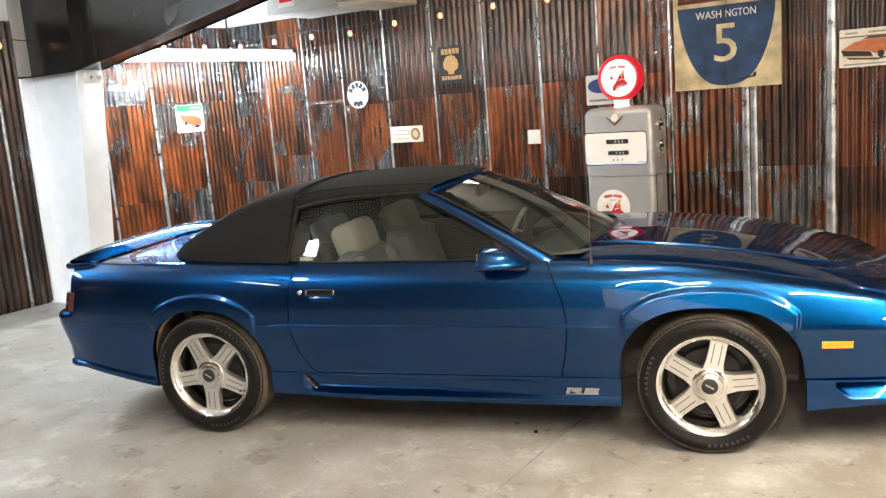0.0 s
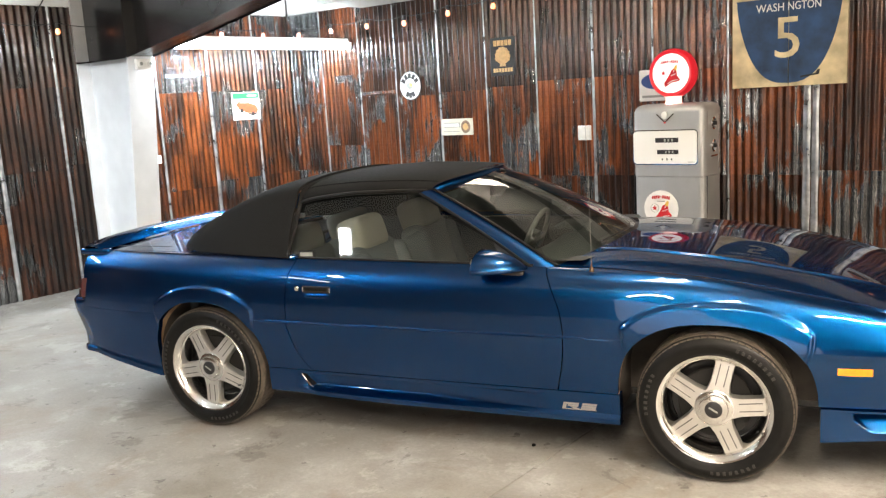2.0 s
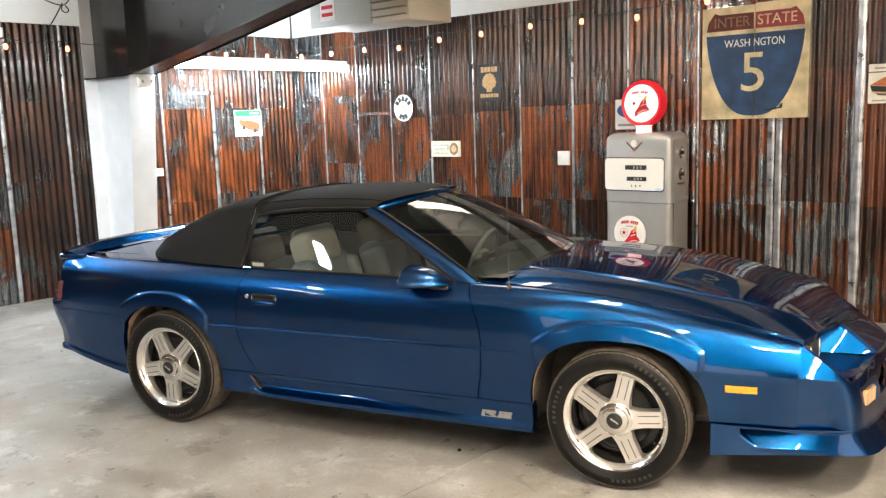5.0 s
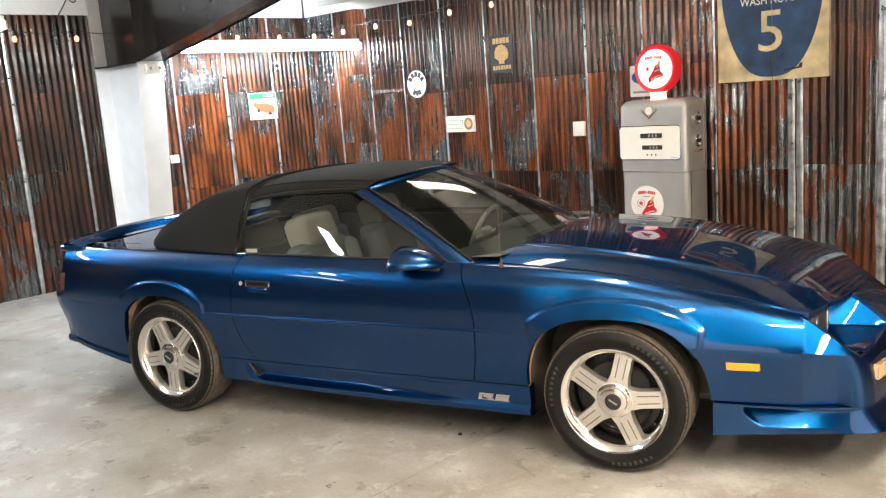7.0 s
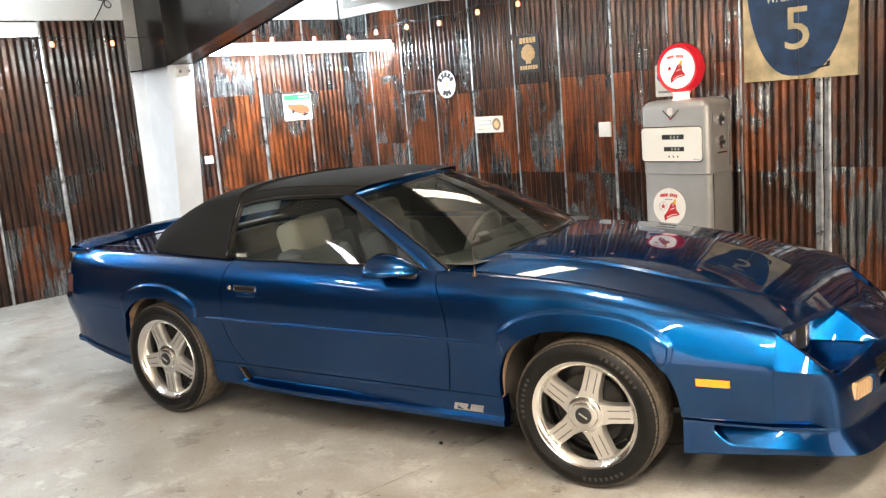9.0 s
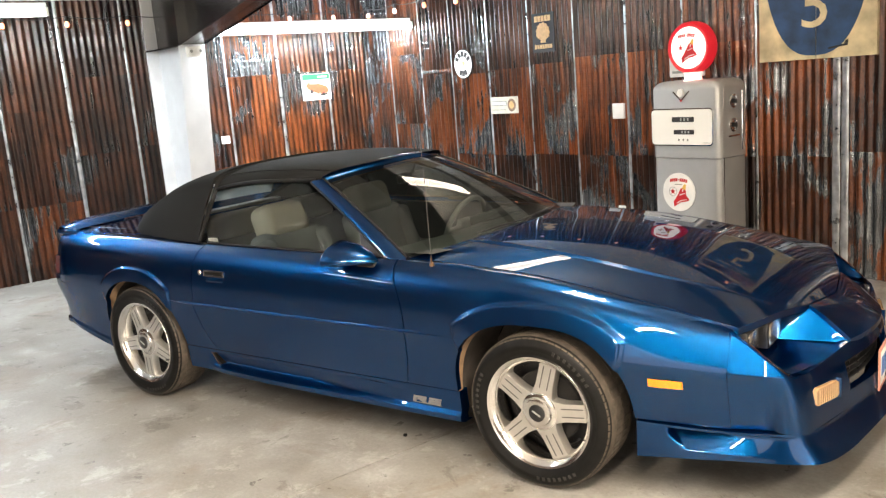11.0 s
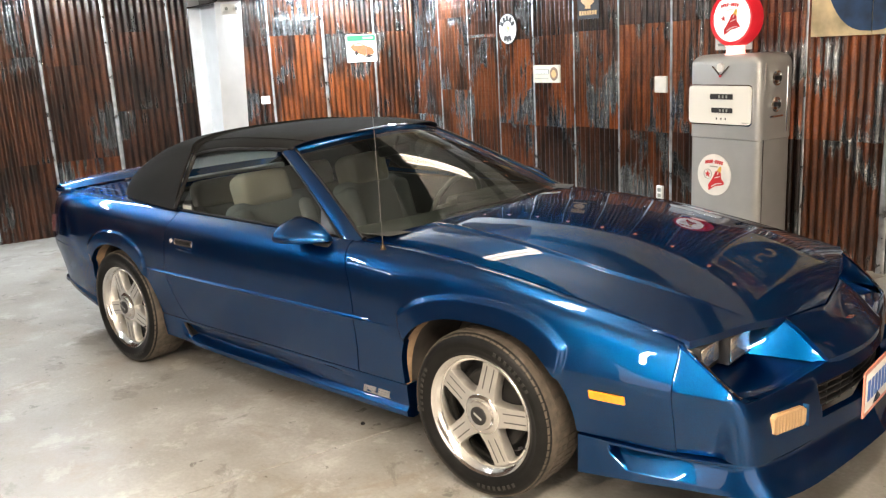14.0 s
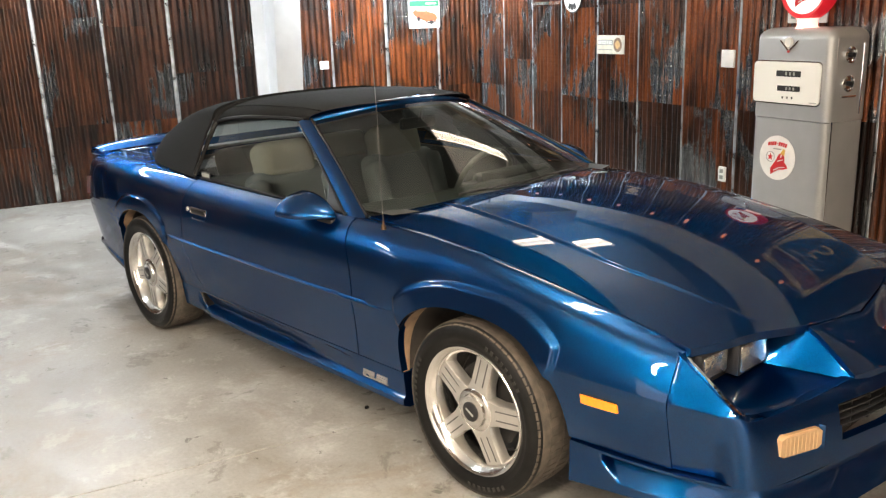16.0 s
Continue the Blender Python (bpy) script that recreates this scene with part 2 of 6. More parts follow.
BLACK = plain("black_plastic", (0.012, 0.012, 0.013), 0.4, grain=0.1, scale=60)
RUBBER = plain("tyre_rubber", (0.006, 0.0057, 0.0054), 0.42, grain=0.3, scale=25, bump=0.15)
MARKS = plain("lighter_rubber", (0.018, 0.0165, 0.0145), 0.6, grain=0.4, scale=40)
TREAD = plain("dusty_tread", (0.066, 0.053, 0.040), 0.8, grain=0.4, scale=30, bump=0.3)
ALLOY = plain("machined_aluminium", (0.76, 0.74, 0.71), 0.17, metal=1.0)
ALLOY_SATIN = plain("satin_aluminium", (0.64, 0.62, 0.585), 0.36, metal=0.9, grain=0.04, scale=30)
ALLOY_DARK = plain("dark_alloy", (0.13, 0.125, 0.12), 0.45, metal=0.5, grain=0.1)
BADGE_SILVER = plain("badge_silver", (0.34, 0.34, 0.35), 0.35, metal=0.7)
CHROME = plain("chrome", (0.85, 0.85, 0.85), 0.08, metal=1.0)
CANVAS = plain("black_canvas", (0.009, 0.009, 0.009), 0.9, grain=0.25, scale=160, bump=0.5)
CANVAS.node_tree.nodes["Principled BSDF"].inputs["Specular IOR Level"].default_value = 0.12
RUBBER.node_tree.nodes["Principled BSDF"].inputs["Specular IOR Level"].default_value = 0.16
WELL = plain("dusty_wheel_well", (0.05, 0.042, 0.035), 0.9, grain=0.4, scale=12, bump=0.4)
LINER = plain("tan_dust_liner", (0.30, 0.20, 0.12), 0.8, grain=0.3, scale=20)
CLOTH = plain("grey_seat_cloth", (0.15, 0.165, 0.165), 0.9, grain=0.12, scale=120, bump=0.3)
TAN_CLOTH = plain("beige_seat_cloth", (0.36, 0.335, 0.275), 0.9, grain=0.1, scale=120, bump=0.3)
DASH = plain("grey_dash_vinyl", (0.025, 0.028, 0.027), 0.6, grain=0.1, scale=80, bump=0.2)
GLASS, TINTED = glass("car_glass", (0.86, 0.91, 0.89), dust=0.002), glass("screen_glass", (0.80, 0.89, 0.84), dust=0.005)
AMBER = plain("amber_lens", (0.95, 0.28, 0.008), 0.15, coat=1.0, grain=0.1, scale=90)
RED_LENS = plain("dark_red_lens", (0.05, 0.003, 0.004), 0.2, coat=1.0)
FOG_LENS = plain("peach_lens", (0.36, 0.23, 0.12), 0.15, coat=1.0, grain=0.06, scale=12)
LAMP_LENS = plain("clear_lamp_lens", (0.80, 0.77, 0.70), 0.15, metal=0.92, coat=1.0, grain=0.25, scale=70, bump=1.0)
SIGN_WHITE, SIGN_RED = plain("white_enamel", (0.80, 0.79, 0.75), 0.35, grain=0.06, scale=12), plain("red_enamel", (0.55, 0.015, 0.02), 0.3)
SIGN_BLUE = plain("faded_blue_paint", (0.016, 0.050, 0.125), 0.5, grain=0.5, scale=7)
SIGN_CREAM = plain("weathered_cream_paint", (0.58, 0.48, 0.29), 0.6, grain=0.4, scale=6, bump=0.2)
SIGN_BLACK = plain("black_enamel", (0.014, 0.013, 0.013), 0.62, grain=0.2, scale=15)
SIGN_GREEN, SIGN_ORANGE = plain("green_print", (0.012, 0.17, 0.07), 0.5), plain("orange_print", (0.50, 0.085, 0.03), 0.5, grain=0.2)
SIGN_YELLOW, SIGN_GREY = plain("yellow_print", (0.75, 0.5, 0.10), 0.5), plain("grey_print", (0.30, 0.31, 0.28), 0.6, grain=0.2)
OCHRE = plain("faded_ochre_print", (0.60, 0.36, 0.14), 0.5, grain=0.15)
TUBE_GLOW = {(c, k): glowing("lit_tube", c, max(52.0 * k, 14.0)) for _, _, _, c, k, _ in TUBES}
# Unseen wall surfaces, given dark tones to suit the reflections in the car.
DARK_CORE = plain("dark_wall_core", (0.09, 0.088, 0.085), 0.8, grain=0.1, scale=3)
DARK_WALL = plain("brown_cladding", (0.10, 0.07, 0.05), 0.7, grain=0.3, scale=4)
BULB_GLOW = glowing("lit_filament_bulb", (1.0, 0.27, 0.085), 2.8)
GLOBE_WHITE, GLOBE_RED = glowing("lit_white_glass", (1.0, 0.93, 0.85), 0.95), glowing("lit_red_glass", (0.80, 0.008, 0.025), 0.50, (0.42, 0.010, 0.018))
GLOBE_FOOT = glowing("lit_globe_throat", (1.0, 0.42, 0.34), 1.6)


# ---- builders ----
def obj(name, bm, material, parent=None, label="", smooth=True, angle=40):
    """Link a bmesh as one mesh object."""
    bmesh.ops.remove_doubles(bm, verts=bm.verts, dist=1e-5)
    bmesh.ops.recalc_face_normals(bm, faces=bm.faces)
    me = bpy.data.meshes.new(name)
    if smooth:
        limit = radians(angle)
        for f in bm.faces:
            f.smooth = True
        for e in bm.edges:
            if len(e.link_faces) == 2 and e.calc_face_angle(0) > limit:
                e.smooth = False
    bm.to_mesh(me)
    bm.free()
    me.materials.append(material)
    ob = new(name, me)
    if parent:
        ob.parent = parent
    if label:
        ob["label"] = label
    return ob


def part(name, bm, material, parent, label="", angle=40):
    return obj(name, bm, material, parent, label, True, angle)


def thing(name, m, label, category, group="", kind=""):
    e = new(name)
    e.matrix_world = m
    return tagged(e, label, category, group, kind)


def box(bm, x0, x1, y0, y1, z0, z1, bevel=0.0, segments=2, m=None):
    """A block between corners, its edges rounded."""
    r = bmesh.ops.create_cube(bm, size=1.0)
    bmesh.ops.scale(bm, vec=(x1 - x0, y1 - y0, z1 - z0), verts=r["verts"])
    bmesh.ops.translate(bm, vec=((x0 + x1) / 2, (y0 + y1) / 2, (z0 + z1) / 2), verts=r["verts"])
    vs = r["verts"]
    if bevel:
        es = list({e for v in vs for e in v.link_edges})
        res = bmesh.ops.bevel(bm, geom=es, offset=bevel, segments=segments, profile=0.5, affect="EDGES")
        vs = list({v for f in res["faces"] for v in f.verts} | {v for v in vs if v.is_valid})
    if m is not None:
        bmesh.ops.transform(bm, matrix=m, verts=[v for v in vs if v.is_valid])
    return vs


def block(*a, **k):
    bm = bmesh.new()
    box(bm, *a, **k)
    return bm


def lathe(bm, profile, segments=48, axis="y", centre=(0, 0, 0), closed=False):
    """A profile of (radius, along) turned round an axis."""
    rings = []
    for r, a in profile:
        ring = []
        for i in range(segments):
            t = 2 * math.pi * i / segments
            p, q = r * math.cos(t), r * math.sin(t)
            co = {"y": (p, a, q), "z": (p, q, a), "x": (a, p, q)}[axis]
            ring.append(bm.verts.new([c + d for c, d in zip(co, centre)]))
        rings.append(ring)
    pairs = list(zip(rings, rings[1:])) + ([(rings[-1], rings[0])] if closed else [])
    for a, b in pairs:
        for i in range(segments):
            j = (i + 1) % segments
            bm.faces.new((a[i], a[j], b[j], b[i]))
    if not closed:
        for ring, (r, _) in ((rings[0], profile[0]), (rings[-1], profile[-1])):
            if r > 1e-4:
                bm.faces.new(ring)
    return bm


def turned(profile, segments=48, axis="y", centre=(0, 0, 0), closed=False):
    return lathe(bmesh.new(), profile, segments, axis, centre, closed)


def tube_path(points, radius, segments=8, bm=None):
    """A round rod along points."""
    bm = bm or bmesh.new()
    pts = [Vector(p) for p in points]
    rings = []
    for i, p in enumerate(pts):
        d = (pts[min(i + 1, len(pts) - 1)] - pts[max(i - 1, 0)]).normalized()
        side = d.cross(Vector((0, 0, 1)) if abs(d.z) < 0.95 else Vector((1, 0, 0))).normalized()
        up = side.cross(d)
        r = radius[i] if isinstance(radius, (list, tuple)) else radius
        rings.append([bm.verts.new(p + r * (math.cos(a) * side + math.sin(a) * up)) for a in (2 * math.pi * k / segments for k in range(segments))])
    for a, b in zip(rings, rings[1:]):
        for k in range(segments):
            j = (k + 1) % segments
            bm.faces.new((a[k], a[j], b[j], b[k]))
    bm.faces.new(rings[0])
    bm.faces.new(rings[-1])
    return bm


def grid(rows, bm=None, thick=None):
    """A sheet through rows of points; thick: a vector by which the rim is folded back."""
    bm = bm or bmesh.new()
    vs = [[bm.verts.new(p) for p in row] for row in rows]
    for a, b in zip(vs, vs[1:]):
        for i in range(len(a) - 1):
            try:
                bm.faces.new((a[i], a[i + 1], b[i + 1], b[i]))
            except ValueError:
                pass
    if thick is not None:
        fold(bm, thick)
    return bm


def fold(bm, vec):
    """Fold the open rim of a sheet back by a vector, or by what a function of the point gives."""
    bmesh.ops.remove_doubles(bm, verts=bm.verts, dist=1e-5)
    rim = [e for e in bm.edges if e.is_boundary]
    r = bmesh.ops.extrude_edge_only(bm, edges=rim)
    for v in r["geom"]:
        if isinstance(v, bmesh.types.BMVert):
            v.co += Vector(vec(v.co) if callable(vec) else vec)


def prism(bm, outline, y0, y1, m=None):
    """An outline of (x, z) given a depth from y0 to y1."""
    a = [bm.verts.new((x, y0, z)) for x, z in outline]
    b = [bm.verts.new((x, y1, z)) for x, z in outline]
    n = len(outline)
    bm.faces.new(a)
    bm.faces.new(b[::-1])
    for i in range(n):
        bm.faces.new((a[i], b[i], b[(i + 1) % n], a[(i + 1) % n]))
    if m is not None:
        bmesh.ops.transform(bm, matrix=m, verts=a + b)
    return bm


def flat(outline, y0, y1):
    return prism(bmesh.new(), outline, y0, y1)


def circle(cx, cz, rx, rz=None, n=40):
    rz = rz or rx
    return [(cx + rx * math.cos(2 * math.pi * i / n), cz + rz * math.sin(2 * math.pi * i / n)) for i in range(n)]


def rect(x0, x1, z0, z1, r=0.0, n=5):
    if not r:
        return [(x0, z0), (x1, z0), (x1, z1), (x0, z1)]
    out = []
    for cx, cz, a0 in ((x1 - r, z0 + r, -90), (x1 - r, z1 - r, 0), (x0 + r, z1 - r, 90), (x0 + r, z0 + r, 180)):
        out += [(cx + r * math.cos(radians(a0 + 90 * k / n)), cz + r * math.sin(radians(a0 + 90 * k / n))) for k in range(n + 1)]
    return out


def words(text, size, depth, material, parent, m, name="lettering", width=None):
    """Raised letters of the built-in font, standing in the x, z plane and facing -y."""
    c = bpy.data.curves.new("text", "FONT")
    c.body, c.size, c.extrude, c.align_x, c.align_y = text, size, depth, "CENTER", "CENTER"
    c.resolution_u = 3
    tmp = bpy.data.objects.new("text", c)
    me = bpy.data.meshes.new_from_object(tmp)
    bpy.data.objects.remove(tmp)
    bpy.data.curves.remove(c)
    me.name = name
    if width:
        xs = [v.co.x for v in me.vertices]
        k = width / (max(xs) - min(xs))
        for v in me.vertices:
            v.co.x *= k
    me.transform(Matrix.Rotation(radians(90), 4, "X"))
    me.materials.clear()
    me.materials.append(material)
    ob = new(name, me)
    ob.parent = parent
    ob.matrix_local = m
    return ob


def pch(xs, ys):
    """A smooth curve through points that does not overshoot."""
    xs, ys = np.array(xs, float), np.array(ys, float)
    h, d = np.diff(xs), np.diff(ys) / np.diff(xs)
    s = np.zeros(len(xs))
    s[0], s[-1] = d[0], d[-1]
    for i in range(1, len(xs) - 1):
        if d[i - 1] * d[i] > 0:
            w1, w2 = 2 * h[i] + h[i - 1], h[i] + 2 * h[i - 1]
            s[i] = (w1 + w2) / (w1 / d[i - 1] + w2 / d[i])

    def f(x):
        x = min(max(x, xs[0]), xs[-1])
        i = min(max(int(np.searchsorted(xs, x)) - 1, 0), len(h) - 1)
        t = (x - xs[i]) / h[i]
        return float((2 * t**3 - 3 * t**2 + 1) * ys[i] + (t**3 - 2 * t**2 + t) * h[i] * s[i] + (3 * t**2 - 2 * t**3) * ys[i + 1] + (t**3 - t**2) * h[i] * s[i + 1])
    return f


def closed_curve(points, n):
    """A smooth closed line through points of a plane, n steps from each to the next."""
    out, m = [], len(points)
    for i in range(m):
        a, b, c, d = (Vector(points[(i + k) % m]) for k in (-1, 0, 1, 2))
        for j in range(n):
            t = j / n
            out.append(tuple(0.5 * (2 * b + (c - a) * t + (2 * a - 5 * b + 4 * c - d) * t * t + (3 * b - a - 3 * c + d) * t ** 3)))
    return out


def lin(a, b, n):
    return [a + (b - a) * i / (n - 1) for i in range(n)]


def ease(a, b, x):
    t = min(max((x - a) / (b - a), 0.0), 1.0)
    return t * t * (3 - 2 * t)


# ---- the room ----
def structure(name, bm, material, label, m=ROOM, smooth=False):
    return tagged(_set(obj(name, bm, material, smooth=smooth), m), label, name.split("_")[0], kind="structure")


def _set(ob, m):
    ob.matrix_world = m
    return ob


JOINT = 0.74
floor = structure("floor", block(WALL_L, WALL_R, WALL_F, WALL_B, -0.20, -0.012), plain("dark_joint_fill", (0.10, 0.09, 0.08), 0.9, grain=0.2), "grey polished concrete garage floor with stains and saw-cut joints")
for a, b in ((WALL_L, JOINT - 0.0025), (JOINT + 0.0025, WALL_R)):
    part("slab", block(a, b, WALL_F, WALL_B, -0.012, 0.0, bevel=0.002, segments=1), CONCRETE, floor)

T, TOP_Z = 0.15, 3.75


def pierced(a, b, mid, half, span):
    """A wall from a to b opened for an added fill lamp; span gives the plan of a stretch of it."""
    bm = bmesh.new()
    box(bm, *span(a, mid - half), -0.2, TOP_Z + 1.0)
    box(bm, *span(mid + half, b), -0.2, TOP_Z + 1.0)
    box(bm, *span(mid - half, mid + half), FILL_TOP, TOP_Z + 1.0)
    box(bm, *span(mid - half, mid + half), -0.2, 0.0)
    return bm


wall_left = structure("wall_left", block(WALL_L - T - 0.02, WALL_L - 0.02, WALL_F - T, WALL_B + T, -0.2, TOP_Z), DARK_CORE, "white-banded upper garage wall lined below with rusted corrugated iron")
wall_back = structure("wall_back", block(WALL_L - 0.02, WALL_R + T, WALL_B + 0.02, WALL_B + T + 0.02, -0.2, TOP_Z + 1.0), DARK_CORE, "white-banded upper garage wall lined below with rusted corrugated iron")
wall_right = structure("wall_right", pierced(WALL_F - T, WALL_B + 0.02, *FILL_RIGHT, lambda a, b: (WALL_R, WALL_R + T, a, b)), DARK_WALL, "unseen dark brown garage wall, open where an added fill lamp stands")
wall_front = structure("wall_front", pierced(WALL_L - 0.02, WALL_R, *FILL_FRONT, lambda a, b: (a, b, WALL_F - T, WALL_F)), DARK_WALL, "unseen dark brown garage wall, open where an added fill lamp stands")
part("white_band", block(WALL_L - 0.02, WALL_L - 0.012, WALL_F, WALL_B - 0.01, 2.55, 3.44), WHITE_WALL, wall_left)
part("white_band", block(WALL_L, WALL_R - 0.01, WALL_B + 0.012, WALL_B + 0.02, 2.55, 3.44), WHITE_WALL, wall_back)
SLOPE = 0.075
bm = bmesh.new()
za, zb = 3.45, 3.45 + SLOPE * (WALL_R - WALL_L)
prism(bm, [(WALL_L - 0.3, za), (WALL_R + 0.3, zb), (WALL_R + 0.3, zb + 0.1), (WALL_L - 0.3, za + 0.1)], WALL_F - 0.3, WALL_B + 0.3)
structure("ceiling", bm, plain("grey_white_insulation", (0.62, 0.62, 0.60), 0.8, grain=0.12, scale=1.5, bump=0.1), "white insulated sloping metal building ceiling")

# corrugated sheets, nine waves to a sheet
WAVE, DEPTH = 0.0677, 0.0105


def sheet_mesh(width, height, material):
    bm = bmesh.new()
    n = max(int(round(width / WAVE)) * 8, 8)
    rows = []
    for z in (0.0, height):
        rows.append([(width * i / n, -DEPTH * (1 + math.sin(2 * math.pi * i / 8)), z) for i in range(n + 1)])
    grid(rows, bm)
    bmesh.ops.solidify(bm, geom=bm.faces[:], thickness=0.0012)
    bmesh.ops.recalc_face_normals(bm, faces=bm.faces)
    # near-black drum and backing disc paint the shade behind the spokes
    for f in bm.faces:
        f.smooth = True
    for e in bm.edges:
        if len(e.link_faces) == 2 and e.calc_face_angle(0) > 1.0:
            e.smooth = False
    me = bpy.data.meshes.new("panel")
    bm.to_mesh(me)
    bm.free()
    me.materials.append(material)
    return me


def line_wall(wall, m, edges, laps, looks):
    """Hang sheets on a wall: edges along it, laps up it, looks: a letter for each sheet from the floor up."""
    kinds = {"o": RUST_ORANGE, "b": RUST_BROWN, "d": RUST_DARK, "m": RUST_MIX, "z": ZINC}
    cache = {}
    for a, b, lap, look_of in zip(edges, edges[1:], laps, looks):
        zs = [0.0, *lap, SHEET_TOP]
        for z0, z1, k in zip(zs, zs[1:], look_of):
            key = (round(b - a, 3), round(z1 - z0, 3), k)
            if key not in cache:
                cache[key] = sheet_mesh(b - a, z1 - z0 + 0.03, kinds[k])
            ob = new("panel", cache[key])
            ob.parent = wall
            ob.matrix_local = m @ pose(a, -0.0025 * zs.index(z0), z0 - (0.03 if z0 else 0))


def seam(wall, m, at, z0, z1, width=0.042, proud=0.021):
    """A lapped, less rusted sheet edge."""
    arch_ = max(0.008, 0.20 * width)
    n = 12
    rows = [[(at + width * (1 + 0.12 * math.sin(9.0 * z + 40 * at)) * (i / n - 0.5), -proud + 0.004 - arch_ * math.sin(math.pi * i / n) ** 0.7, z) for i in range(n + 1)] for z in lin(z0, z1, 13)]
    bm = grid(rows, thick=(0, 0.014, 0))
    ob = part("seam_strip", bm, STRIP, wall)
    ob.matrix_local = m


BACK_EDGES = [-5.37, -4.80, -4.20, -3.65, -3.04, -2.43, -1.83, -1.21, -0.62, 0.05, 0.70, 1.35, 1.97, 2.58, 3.19, 3.80, 4.41, 5.02, 5.63, 6.24, 7.2]
BACK_LAPS = [(0.9, 1.70), (1.2, 2.0), (0.88, 1.75), (0.86, 1.72), (0.86, 1.74), (0.88, 1.76), (0.88, 1.79), (0.89, 1.79), (0.9, 1.8), (0.91, 1.9), (0.95, 2.0)] + [(0.93, 1.85)] * 9
BACK_LOOKS = ["bbz", "bbb", "bbd", "bod", "dod", "dod", "mod", "dod", "dob", "bob", "mbd", "bbd", "dbd", "bod", "dbm", "bdd", "dob", "bmd", "dbd", "obd"]
MB = Matrix.Translation((0, WALL_B, 0))
line_wall(wall_back, MB, BACK_EDGES, BACK_LAPS, BACK_LOOKS)
for i, u in enumerate(BACK_EDGES[1:-1]):
    if abs(u - 0.70) < 0.01:
        seam(wall_back, MB, 0.685, 0.0, SHEET_TOP, 0.065)
        seam(wall_back, MB, 0.750, 0.0, SHEET_TOP, 0.060)
    elif abs(u - 1.35) < 0.01:
        seam(wall_back, MB, 1.35, 0.0, SHEET_TOP, 0.07)
    else:
        seam(wall_back, MB, u, 0.0, SHEET_TOP, 0.024 if i % 3 else 0.036)
bm = block(-4.18, -3.66, -0.034, -0.018, 1.735, 1.765)
_strip = part("seam_strip", bm, ZINC, wall_back)
_strip.matrix_local = MB

LEFT_EDGES = [-7.0,  -6.6, -5.95, -5.3, -4.65, -4.0, -3.35, -2.7, -2.05, -1.42, -0.81, -0.17, 0.46, 1.0, 1.54, 2.2, 2.85, 3.43]
LEFT_LAPS = [(0.9, 1.8)] * 8 + [(0.6, 1.9), (0.77, 1.8), (0.77, 1.7), (1.22, 2.0), (1.25, 2.0), (0.91, 1.8), (0.85, 1.9), (0.9, 1.9), (0.9, 1.9)]
# dark rust before the column also carries the wall's shade in its colour
LEFT_LOOKS = ["dbd"] * 8 + ["ddd", "ddd", "mdd", "ddd", "dbd", "bbd", "oom", "mob", "bbb"]
ML = Matrix.Translation((WALL_L, 0, 0)) @ pose(0, 0, 0, 0, 0, 90)
line_wall(wall_left, ML, LEFT_EDGES, LEFT_LAPS, LEFT_LOOKS)
for i, v in enumerate(LEFT_EDGES[1:-1]):
    seam(wall_left, ML, v, 0.0, SHEET_TOP, 0.026 if i % 2 else 0.042)


# ---- steel portal: column and rafter ----
def column():
    c = thing("column", ROOM, "white painted tapered steel building column beside the wall", "column")
    top, foot, v = 2.19, 0.0, 0.80
    part("web", flat([(-5.31, foot), (-4.69, foot), (-4.44, top), (-5.31, top)], v - 0.006, v + 0.006), WHITE_STEEL, c)
    part("outer_flange", block(-5.345, -5.312, v - 0.13, v + 0.13, foot, top, bevel=0.002), WHITE_STEEL, c)
    bm = flat([(-4.69, foot), (-4.672, foot), (-4.422, top), (-4.44, top)], v - 0.13, v + 0.13)
    part("inner_flange", bm, WHITE_STEEL, c)
    part("base_plate", block(-5.345, -4.62, v - 0.15, v + 0.15, 0.0, 0.018, bevel=0.003), WHITE_STEEL, c)
    for u in (-5.2, -4.8):
        part("bolt", turned([(0.012, 0.018), (0.012, 0.04), (0.0, 0.04)], 6, "z", (u, v - 0.10, 0)), WHITE_STEEL, c)
    return c


def rafter():
    r = thing("rafter", ROOM, "black painted tapered steel rafter with a deep haunch", "rafter")
    v = 0.80
    low = [(-5.345, 2.192), (-4.42, 2.192), (-3.51, 2.335), (-2.68, 2.475), (-1.78, 2.63), (1.2, 3.12), (7.18, 3.75)]
    roof = lambda u: 3.44 + SLOPE * (u - WALL_L)
    part("web", flat(low + [(7.18, roof(7.18) - 0.01), (-5.345, roof(-5.345) - 0.01)], v - 0.006, v + 0.006), BLACK_STEEL, r)
    rows = [[(u, vv, z + dz) for u, z in low] for vv, dz in ((v - 0.13, 0), (v + 0.13, 0))]
    part("bottom_flange", grid(rows, thick=(0, 0, -0.012)), BLACK_STEEL, r)
    # grey paints the lit look of the black knee's outer edge
    part("knee_flange", block(-5.345, -5.318, v - 0.13, v + 0.13, 2.20, roof(-5.34) - 0.02, bevel=0.003), GREY_STEEL, r, "grey flange, its lit tone put into the colour")
    part("stiffener", block(-4.46, -4.445, v - 0.12, v - 0.006, 2.20, roof(-4.45) - 0.02), BLACK_STEEL, r)
    return r


column()
rafter()

